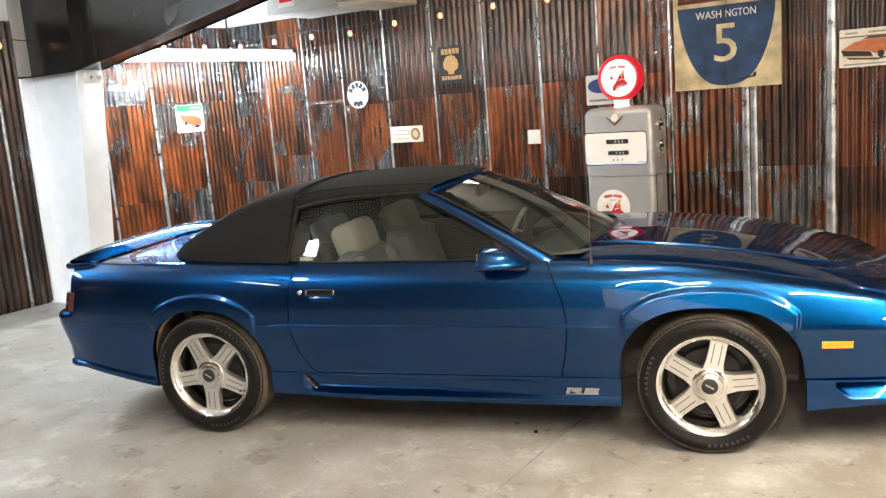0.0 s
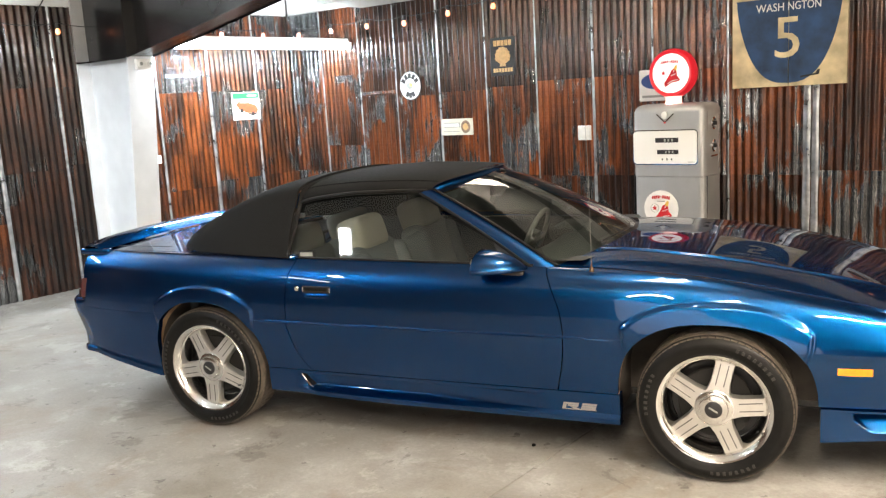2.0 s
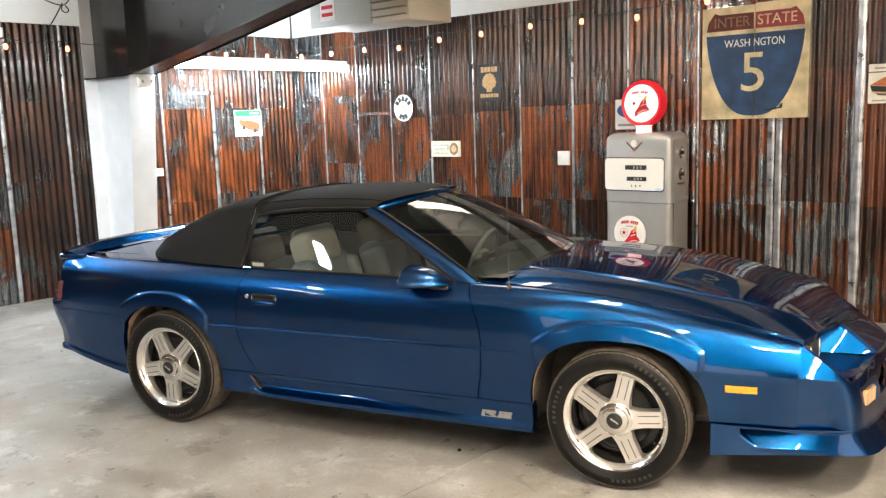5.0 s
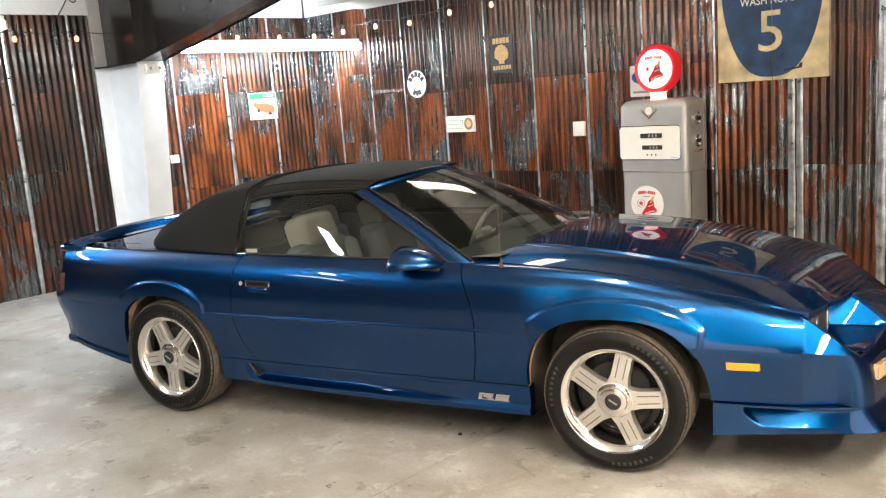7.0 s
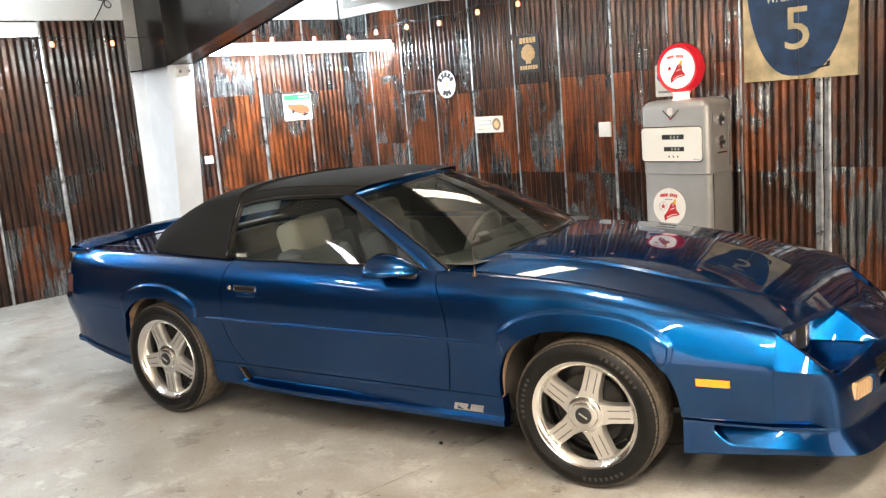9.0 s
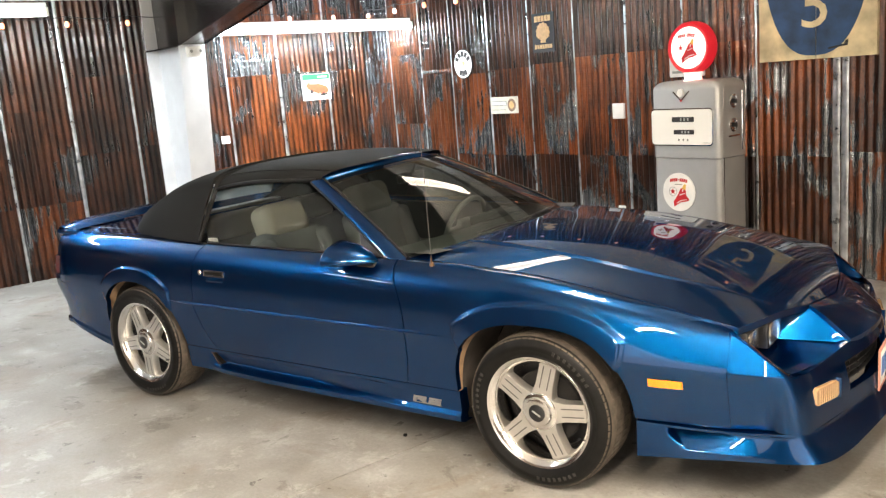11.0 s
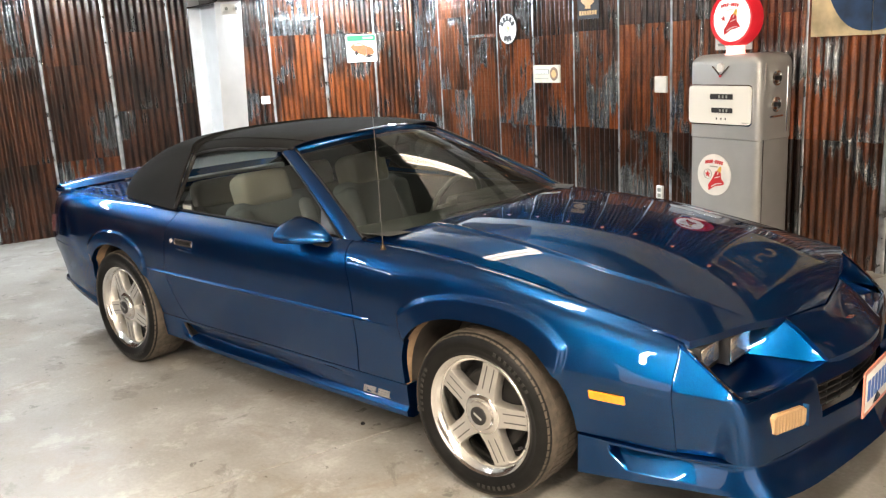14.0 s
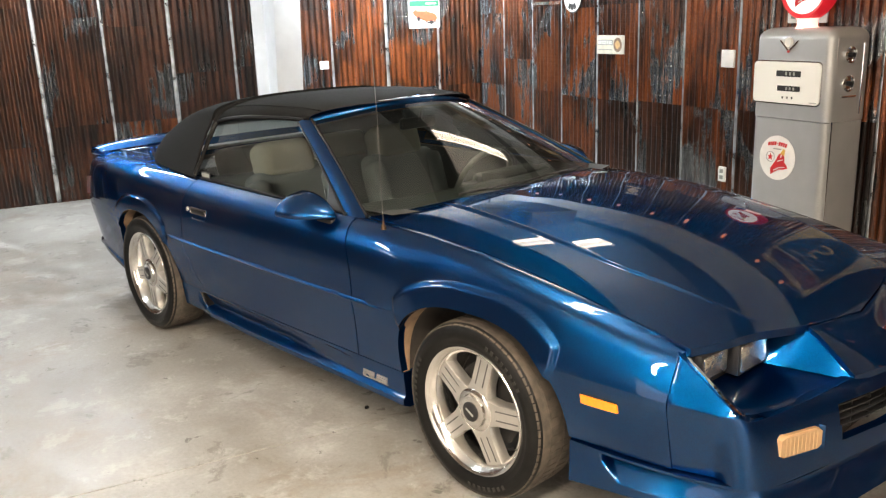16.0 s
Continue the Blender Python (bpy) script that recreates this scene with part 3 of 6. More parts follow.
# twin-headed emergency light on the column flange
box_ = thing("emergency_light", ROOM @ pose(-4.405, 0.80, 2.12), "small white plastic emergency light with two lamp heads on the column", "emergency light")
part("case", block(0, 0.05, -0.085, 0.085, -0.055, 0.045, bevel=0.010), SIGN_WHITE, box_)
for dv in (-0.048, 0.048):
    head_ = part("lamp_head", turned([(0.030, 0.045), (0.030, 0.058), (0.024, 0.066), (0.0, 0.066)], 20, "x", (0, dv, 0.0)), SIGN_WHITE, box_)
    part("lamp_lens", turned([(0.017, 0.064), (0.013, 0.070), (0.0, 0.071)], 16, "x", (0, dv, 0.0)), SIGN_GREY, head_)


# black cables slung round the knee of the rafter
slack = thing("loose_cable", ROOM, "black cables slung loosely round the rafter's knee", "cable")
for pts in (((-5.24, 0.10, 3.06), (-5.24, 0.30, 2.94), (-5.24, 0.46, 2.90), (-5.24, 0.56, 2.98), (-5.24, 0.62, 3.12)),
            ((-5.24, 0.47, 2.92), (-5.24, 0.40, 2.80), (-5.24, 0.33, 2.70), (-5.25, 0.28, 2.62), (-5.26, 0.26, 2.52)),
            ((-5.24, 0.50, 2.90), (-5.24, 0.53, 2.86), (-5.24, 0.50, 2.83), (-5.24, 0.46, 2.86), (-5.24, 0.47, 2.91))):
    f = [pch([0, 1, 2, 3, 4], [p[i] for p in pts]) for i in range(3)]
    part("cable", tube_path([tuple(g(q) for g in f) for q in lin(0, 4, 21)], 0.006, 6), BLACK, slack)


# ---- lamps ----
def tube_fixture(u, v, z, colour, strength, half):
    f = thing("tube_fixture", ROOM @ pose(u, v, z), "white hanging twin-tube strip light, lit", "ceiling light", "tube fixtures")
    wide = 1.0 if half > 0.7 or colour == COOL else 2.2                # the short fixtures have a broad tray
    part("housing", block(-0.022 * wide ** 2, 0.022 * wide ** 2, -half, half, 0.0, 0.075, bevel=0.008), SIGN_WHITE, f)
    for s in (-1, 1):
        part("tube", turned([(0.013, 0.03 - half), (0.019, 0.04 - half), (0.019, half - 0.04), (0.013, half - 0.03)], 12, "y", (s * 0.045 * wide, 0, -0.02)), TUBE_GLOW[colour, strength], f, "glowing fluorescent tube")
        part("end_cap", block(-0.07 * wide, 0.07 * wide, s * (half - 0.015) - 0.012, s * (half - 0.015) + 0.012, -0.045, 0.03, bevel=0.004), SIGN_WHITE, f)
        top = 3.44 + SLOPE * (u - WALL_L) - z
        part("hanger", tube_path([(0, s * 0.74 * half, 0.07), (0, s * 0.74 * half, top)], 0.003, 6), BLACK_STEEL, f)
    return f


for spot in TUBES:
    tube_fixture(*spot)

BULBS = [(WALL_L + 0.07, v, 2.49) for v in (-2.45, -1.87, -1.28, -0.68, -0.09, 0.51, 1.12, 1.75, 2.39, 2.98)] + \
        [(u, WALL_B - 0.08, z) for u, z in ((-5.1, 2.48), (-4.55, 2.48), (-3.98, 2.48), (-3.43, 2.46), (-2.83, 2.50), (-2.26, 2.51), (-1.65, 2.53), (-1.07, 2.52), (-0.50, 2.50), (0.15, 2.57), (0.64, 2.59), (1.25, 2.57), (1.85, 2.55), (2.45, 2.54), (3.05, 2.53))]


def string_light(u, v, z):
    s = thing("string_bulb", ROOM @ pose(u, v, z), "small warm lit bulb on a string of lights along the wall", "bulb", "string lights")
    part("socket", turned([(0.006, 0.075), (0.016, 0.07), (0.016, 0.028), (0.013, 0.024)], 12, "z"), BLACK, s)
    part("bulb", turned([(0.011, 0.026), (0.021, 0.008), (0.024, -0.010), (0.018, -0.028), (0.0, -0.036)], 14, "z"), BULB_GLOW, s, "glowing amber glass")
    return s


for b in BULBS:
    string_light(*b)
wire = thing("light_cable", ROOM, "black cable of a string of lights sagging along the wall", "cable")
for a, b in zip(BULBS, BULBS[1:]):
    pts = [(a[0] + (b[0] - a[0]) * t, a[1] + (b[1] - a[1]) * t, a[2] + 0.075 + (b[2] - a[2]) * t - 0.05 * 4 * t * (1 - t) * 0.6) for t in lin(0, 1, 9)]
    part("span", tube_path(pts, 0.0045, 6), BLACK, wire)


def unit_heater():
    h = thing("unit_heater", ROOM @ pose(-2.65, 2.05, 2.58), "grey hanging unit heater with louvred outlet", "heater")
    part("cabinet", block(-0.72, 0.13, 0, 0.62, 0.0, 0.62, bevel=0.01), plain("heater_grey", (0.42, 0.43, 0.40), 0.5, grain=0.06), h)
    part("outlet_box", block(0.131, 0.60, 0.02, 0.60, -0.02, 0.56, bevel=0.01), plain("heater_tan", (0.50, 0.44, 0.34), 0.5, grain=0.06), h)
    for i in range(7):
        part("louvre", block(0.16, 0.58, -0.030, 0.018, 0.025 + i * 0.065, 0.033 + i * 0.065, bevel=0.002), plain("louvre_brown", (0.20, 0.14, 0.09), 0.5) if i == 0 else bpy.data.materials["louvre_brown"], h)
    part("label", flat(rect(-0.56, -0.36, 0.06, 0.26), -0.004, 0.0), SIGN_WHITE, h)
    for k in range(2):
        part("label_print", flat(rect(-0.54, -0.38, 0.10 + 0.07 * k, 0.135 + 0.07 * k), -0.006, -0.003), SIGN_RED, h)
    for u in (-0.6, 0.5):
        part("hanger", tube_path([(u, 0.3, 0.55), (u, 0.3, 3.44 + SLOPE * (-2.65 + u - WALL_L) - 2.58)], 0.006, 6), GREY_STEEL, h)
    part("gas_pipe", tube_path([(-0.72, 0.2, 0.3), (-0.86, 0.2, 0.25), (-0.92, 0.2, 0.35), (-0.92, 0.2, 1.0)], 0.013, 8), SIGN_YELLOW, h, "yellow gas hose")
    return h


unit_heater()


# ---- petrol pump ----
def petrol_pump():
    p = thing("petrol_pump", ROOM @ pose(-0.27, 2.93, 0), "vintage grey petrol pump with white dial face and lit round globe", "petrol pump")
    w, d = 0.315, 0.37

    def shell(z0, z1, inset, top_r):
        """A cabinet with broad rounded uprights and a domed top."""
        bm = bmesh.new()
        rows = []
        levels = [(z0, 0.0), (z1 - top_r, 0.0)] + ([(z1 - top_r + top_r * math.sin(a), top_r * (1 - math.cos(a))) for a in lin(0.2, math.pi / 2, 6)] if top_r else [])
        for z, k in levels:
            ring = rect(-w + inset + k, w - inset - k, inset + k, d - inset - k, 0.055, 6)
            rows.append([(x, y, z) for x, y in ring] + [(ring[0][0], ring[0][1], z)])
        grid(rows, bm)
        bmesh.ops.remove_doubles(bm, verts=bm.verts, dist=1e-5)
        bmesh.ops.holes_fill(bm, edges=bm.edges[:], sides=200)
        return bm
    part("lower_cabinet", shell(0.06, 0.905, 0.004, 0), GREY_STEEL, p)
    part("upper_cabinet", shell(0.910, 1.50, 0.0, 0.07), GREY_STEEL, p)
    part("base", block(-w - 0.01, w + 0.01, -0.01, d + 0.01, 0.0, 0.06, bevel=0.01), BLACK_STEEL, p)
    face = part("dial_face", flat(rect(-0.298, 0.254, 1.015, 1.285, 0.03), -0.016, 0.002), CREAM, p, "white enamel dial face")
    part("rim", flat(rect(-0.306, 0.262, 1.007, 1.293, 0.034), -0.010, 0.002), CHROME, face)
    for x0, x1, z0, z1 in ((-0.10, 0.10, 1.19, 1.228), (-0.085, 0.10, 1.095, 1.13)):
        part("counter_window", flat(rect(x0, x1, z0, z1, 0.004), -0.020, -0.012), SIGN_BLACK, face)
        for k in range(3):
            c = x0 + (x1 - x0) * (0.42 + 0.16 * k)
            part("digit_bar", flat(rect(c - 0.007, c + 0.007, z0 + 0.008, z1 - 0.008), -0.022, -0.019), SIGN_GREY, face)
    for k in range(3):
        part("price_bar", flat(rect(-0.045 + 0.04 * k, -0.035 + 0.04 * k, 1.045, 1.060), -0.018, -0.014), SIGN_BLACK, face)
    part("maker_line", flat(rect(0.18, 0.24, 1.028, 1.033), -0.018, -0.014), SIGN_GREY, face)
    part("emblem_wing", flat([(-0.095, 1.420), (-0.018, 1.345), (0.059, 1.420), (0.052, 1.424), (-0.018, 1.360), (-0.088, 1.424)], -0.010, 0.002), CHROME, p, "chrome winged emblem")
    shield = circle(-0.018, 1.412, 0.026, 0.030, 20)
    part("emblem_shield", flat(shield, -0.022, 0.002), SIGN_WHITE, p, "white enamel shield")
    part("emblem_tip", flat(circle(-0.018, 1.352, 0.008), -0.016, -0.008), SIGN_RED, p)
    dec = part("round_decal", flat(circle(-0.065, 0.64, 0.152), -0.003, 0.005), SIGN_WHITE, p, "round white decal with a red hat and star")
    decal_art(dec, -0.065, 0.64, 0.152, -0.003)
    for z in (1.33, 1.15):
        part("side_dial", turned([(0.052, w), (0.052, w + 0.014), (0.040, w + 0.02), (0.036, w + 0.008), (0.0, w + 0.008)], 24, "x", (0, 0.16, z)), CHROME, p)
        part("side_knob", turned([(0.018, w + 0.006), (0.014, w + 0.035), (0.0, w + 0.038)], 16, "x", (0, 0.16, z)), BLACK, p)
    part("bracket", block(w, w + 0.012, 0.10, 0.24, 1.062, 1.075, bevel=0.002), CHROME, p)
    part("edge_trim", tube_path([(w - 0.008, 0.055, 0.08), (w - 0.003, 0.055, 1.43)], 0.004, 6), CHROME, p)
    part("edge_trim", tube_path([(w + 0.002, 0.29, 0.95), (w + 0.002, 0.29, 1.40)], 0.004, 6), CHROME, p)
    part("nozzle_boot", block(-w - 0.05, -w + 0.002, 0.16, 0.24, 0.95, 1.12, bevel=0.015), BLACK_STEEL, p)
    part("hose", tube_path([(-w - 0.03, 0.2, 1.10), (-w - 0.07, 0.2, 0.9), (-w - 0.08, 0.2, 0.5), (-w - 0.03, 0.22, 0.3), (-w + 0.0, 0.24, 0.45)], 0.016, 10), RUBBER, p)
    g = part("globe_ring", turned([(0.156, 0.075), (0.180, 0.062), (0.194, 0.085), (0.198, 0.125), (0.194, 0.165), (0.180, 0.188), (0.156, 0.175)], 56, "y", (0, 0, 1.745), closed=True), GLOBE_RED, p, "red lit globe rim")
    part("globe_lens", turned([(0.0, 0.050), (0.09, 0.054), (0.14, 0.062), (0.158, 0.074), (0.158, 0.10), (0.0, 0.10)], 56, "y", (0, 0, 1.745)), GLOBE_WHITE, g, "white lit lens with a red hat and star")
    part("globe_back", turned([(0.158, 0.15), (0.158, 0.178), (0.0, 0.19), (0.0, 0.15)], 40, "y", (0, 0, 1.745)), GLOBE_RED, g)
    decal_art(g, 0.0, 1.745, 0.146, 0.051)
    part("globe_throat", turned([(0.085, 1.495), (0.066, 1.505), (0.062, 1.55), (0.075, 1.56)], 32, "z", (0, 0.125, 0)), GLOBE_FOOT, g, "glowing globe throat")
    return p


def decal_art(parent, cx, cz, r, y):
    """A red hat, a star in a ring and bars for lettering, on a round ground."""
    hat = [(-0.26, -0.78), (-0.10, -0.66), (0.16, -0.52), (0.44, -0.48), (0.66, -0.40), (0.60, -0.28), (0.47, -0.16), (0.45, 0.10), (0.30, 0.24), (0.14, 0.18), (0.02, -0.06), (-0.10, -0.24), (-0.30, -0.50)]
    part("hat", flat([(cx + r * (a - 0.02), cz + r * b) for a, b in hat], y - 0.004, y), SIGN_RED, parent)
    part("hat_badge", flat([(cx + r * a, cz + r * b) for a, b in ((0.20, 0.20), (0.42, 0.14), (0.46, 0.40), (0.36, 0.44))], y - 0.004, y), SIGN_YELLOW, parent)
    star = []
    for k in range(10):
        a, q = math.pi / 2 + k * math.pi / 5, 0.17 if k % 2 == 0 else 0.07
        star.append((cx + r * (-0.36 + q * math.cos(a)), cz + r * (0.02 + q * math.sin(a))))
    part("star", flat(star, y - 0.004, y), SIGN_RED, parent)
    bm = turned([(r * 0.22, y - 0.003), (r * 0.24, y - 0.003), (r * 0.24, y), (r * 0.22, y)], 28, "y", (cx - r * 0.36, 0, cz + r * 0.02), closed=True)
    part("star_ring", bm, SIGN_GREY, parent)
    for k in range(9):
        if k == 4:
            bar = [(-0.035, -0.02), (0.035, -0.02), (0.045, 0.02), (-0.025, 0.02)]      # the dash
        else:
            bar = [(-0.05, -0.085), (0.03, -0.085), (0.065, 0.085), (-0.015, 0.085)]
        mx, mz = -0.48 + 0.12 * k, 0.60 + 0.05 * math.sin(math.pi * k / 8)
        part("letter_bar", flat([(cx + r * (mx + a), cz + r * (mz + b)) for a, b in bar], y - 0.004, y), SIGN_RED, parent)
    for fold_ in ([(-0.12, -0.60), (0.18, -0.44), (0.50, -0.38), (0.50, -0.35), (0.16, -0.40), (-0.13, -0.55)], [(0.08, -0.16), (0.40, -0.05), (0.40, -0.02), (0.07, -0.12)], [(0.22, 0.05), (0.26, 0.17), (0.30, 0.16), (0.27, 0.04)]):
        part("hat_fold", flat([(cx + r * a, cz + r * b) for a, b in fold_], y - 0.005, y - 0.003), SIGN_WHITE, parent)
    part("small_print", flat(rect(cx - r * 0.22, cx + r * 0.22, cz + r * 0.38, cz + r * 0.43), y - 0.003, y), SIGN_GREY, parent)


petrol_pump()


# ---- signs on the walls ----
def on_back(u, z):
    return ROOM @ pose(u, WALL_B - 0.024, z)


def on_left(v, z):
    return ROOM @ Matrix.Translation((WALL_L + 0.024, v, z)) @ pose(0, 0, 0, 0, 0, 90)


def highway_sign():
    s = thing("highway_sign", on_back(0.54, 2.055), "large weathered wooden highway shield sign, cream, blue and red", "sign")
    for x0, x1 in ((-0.44, 0.004), (0.010, 0.44)):
        part("board", flat(rect(x0, x1, -0.465, 0.455 if x0 > 0 else 0.445), -0.030, 0.0), SIGN_CREAM, s)
    shield = []
    for a in lin(0, 1, 15):
        shield.append((0.40 * math.cos(a * math.pi / 2) ** 0.75 if a < 1 else 0.0, 0.20 - 0.64 * math.sin(a * math.pi / 2) ** 1.35))
    right = [(0.006, 0.22), (0.405, 0.22)] + shield + [(0.006, -0.44)]
    for sgn in (1, -1):
        out = [(max(x, 0.010), z) if sgn > 0 else (-x if x > 0.007 else 0.004, z) for x, z in right]
        part("shield_half", flat(out, -0.034, -0.029), SIGN_BLUE, s)
    part("red_band", flat([(0.012, 0.255), (0.40, 0.255), (0.385, 0.33), (0.33, 0.40), (0.29, 0.385), (0.012, 0.385)], -0.034, -0.029), plain("faded_red_paint", (0.26, 0.03, 0.03), 0.5, grain=0.25, scale=9), s)
    part("red_band", flat([(-0.004, 0.255), (-0.40, 0.255), (-0.385, 0.33), (-0.33, 0.40), (-0.29, 0.385), (-0.004, 0.385)], -0.034, -0.029), plain("rusted_red_paint", (0.10, 0.018, 0.014), 0.6, grain=0.4, scale=12), s)
    words("STATE", 0.115, 0.003, SIGN_CREAM, s, pose(0.185, -0.036, 0.318), width=0.31)
    words("INTER", 0.115, 0.003, plain("dim_cream", (0.22, 0.13, 0.07), 0.7, grain=0.3), s, pose(-0.185, -0.036, 0.318), width=0.30)
    words("WASH", 0.088, 0.003, SIGN_WHITE, s, pose(-0.135, -0.036, 0.145), width=0.215)
    words("NGTON", 0.088, 0.003, SIGN_WHITE, s, pose(0.125, -0.036, 0.145), width=0.245)
    words("5", 0.45, 0.003, SIGN_CREAM, s, pose(0.0, -0.036, -0.105), width=0.19)
    part("gouge", flat([(0.10, -0.405), (0.24, -0.385), (0.245, -0.345), (0.225, -0.35), (0.215, -0.375), (0.10, -0.390)], -0.036, -0.033), SIGN_BLACK, s)
    return s


def shell_sign():
    s = thing("oil_sign", on_back(-2.205, 2.02), "black oil sign with an ochre scallop shell", "sign")
    part("plate", flat(rect(-0.145, 0.145, -0.185, 0.185, 0.01), -0.012, 0.0), SIGN_BLACK, s)
    fan = [((0.088 + 0.004 * math.cos(13 * a)) * math.cos(a), (0.092 + 0.004 * math.cos(13 * a)) * math.sin(a)) for a in lin(radians(-25), radians(205), 40)]
    part("scallop", flat(fan + [(-0.03, -0.07), (-0.035, -0.095), (0.035, -0.095), (0.03, -0.07)], -0.017, -0.011), OCHRE, s)
    for k in range(5):
        part("letter_bar", flat(rect(-0.105 + 0.044 * k, -0.071 + 0.044 * k, 0.104, 0.158), -0.016, -0.011), OCHRE, s)
    for k in range(7):
        part("letter_bar", flat(rect(-0.115 + 0.034 * k, -0.091 + 0.034 * k, -0.150, -0.112), -0.016, -0.011), OCHRE, s)
    return s


def round_sign():
    s = thing("round_sign", on_back(-3.435, 1.80), "round white enamel sign with dark lettering", "sign")
    part("plate", flat(circle(0, 0, 0.152, 0.155), -0.012, 0.0), SIGN_BLACK, s)
    part("ground", flat(circle(0, 0, 0.143, 0.146), -0.016, -0.011), SIGN_WHITE, s)
    for k in range(5):
        a = radians(150 - 30 * k)
        part("letter_bar", prism(bmesh.new(), rect(-0.021, 0.021, -0.029, 0.029), -0.019, -0.015, Matrix.Translation((0.106 * math.cos(a), 0, 0.106 * math.sin(a))) @ Matrix.Rotation(-(a - math.pi / 2), 4, "Y")), SIGN_BLACK, s)
    for k in range(3):
        a = radians(-115 + 25 * k)
        part("letter_bar", prism(bmesh.new(), rect(-0.020, 0.020, -0.029, 0.029), -0.019, -0.015, Matrix.Translation((0.100 * math.cos(a), 0, 0.100 * math.sin(a))) @ Matrix.Rotation(-(a + math.pi / 2), 4, "Y")), SIGN_BLACK, s)
    part("motif", flat(circle(-0.005, 0.0, 0.045, 0.036, 16), -0.019, -0.015), SIGN_GREY, s)
    part("motif", flat(circle(0.018, 0.01, 0.02, 0.018, 12), -0.021, -0.018), SIGN_YELLOW, s)
    return s


def dog_sign():
    s = thing("oblong_sign", on_back(-2.825, 1.345), "small cream oblong enamel sign with faded print", "sign")
    part("plate", flat(rect(-0.205, 0.205, -0.085, 0.085, 0.012), -0.010, 0.0), plain("aged_cream", (0.62, 0.58, 0.46), 0.5, grain=0.15, scale=14), s)
    part("disc", flat(circle(0.115, 0.0, 0.06, 0.065, 24), -0.014, -0.009), plain("brown_print", (0.22, 0.14, 0.09), 0.6, grain=0.4, scale=40), s)
    part("disc_face", flat(circle(0.115, 0.0, 0.034, 0.038, 20), -0.016, -0.013), OCHRE, s)
    part("print_band", flat(rect(-0.18, 0.04, -0.005, 0.045), -0.013, -0.009), SIGN_GREY, s)
    for k in range(8):
        part("letter_bar", flat(rect(-0.175 + 0.026 * k, -0.158 + 0.026 * k, 0.004, 0.036), -0.015, -0.012), SIGN_WHITE, s)
    part("print_line", flat(rect(-0.18, 0.03, -0.05, -0.042), -0.013, -0.009), SIGN_GREY, s)
    return s


def green_sign():
    s = thing("picture_plate", on_left(2.67, 1.69), "small white tin plate with a green band and an orange car", "sign")
    part("plate", flat(rect(-0.195, 0.195, -0.155, 0.155, 0.012), -0.010, 0.0), SIGN_WHITE, s)
    part("band", flat(rect(-0.185, 0.185, 0.085, 0.148), -0.013, -0.009), SIGN_GREEN, s)
    part("print_line", flat(rect(0.02, 0.15, 0.108, 0.125), -0.015, -0.012), SIGN_WHITE, s)
    part("car_picture", flat([(-0.15, 0.02), (-0.10, 0.06), (-0.02, 0.065), (0.05, 0.03), (0.14, 0.0), (0.165, -0.04), (0.15, -0.075), (0.06, -0.085), (-0.02, -0.07), (-0.11, -0.03)], -0.013, -0.009), SIGN_ORANGE, s)
    part("car_glass", flat([(-0.10, 0.035), (-0.085, 0.052), (-0.02, 0.054), (0.02, 0.03)], -0.015, -0.012), SIGN_GREY, s)
    for cx in (-0.075, 0.085):
        part("wheel_print", flat(circle(cx, -0.052 - 0.25 * (cx + 0.075), 0.022, 0.026, 14), -0.016, -0.012), SIGN_BLACK, s)
    part("car_shade", flat([(-0.02, -0.072), (0.06, -0.088), (0.15, -0.078), (0.14, -0.10), (0.05, -0.105)], -0.012, -0.009), SIGN_BLACK, s)
    return s


def blue_oval_sign():
    s = thing("oval_plate", on_back(-0.575, 1.67), "white tin plate with a blue oval, half hidden by the pump", "sign")
    part("plate", flat(rect(-0.17, 0.17, -0.15, 0.12, 0.01), -0.010, 0.0), SIGN_WHITE, s)
    part("oval", flat(circle(-0.03, 0.02, 0.12, 0.065, 28), -0.014, -0.009), plain("blue_print", (0.03, 0.07, 0.25), 0.4), s)
    part("print_line", flat(rect(-0.14, 0.10, -0.12, -0.10), -0.014, -0.009), SIGN_GREY, s)
    return s


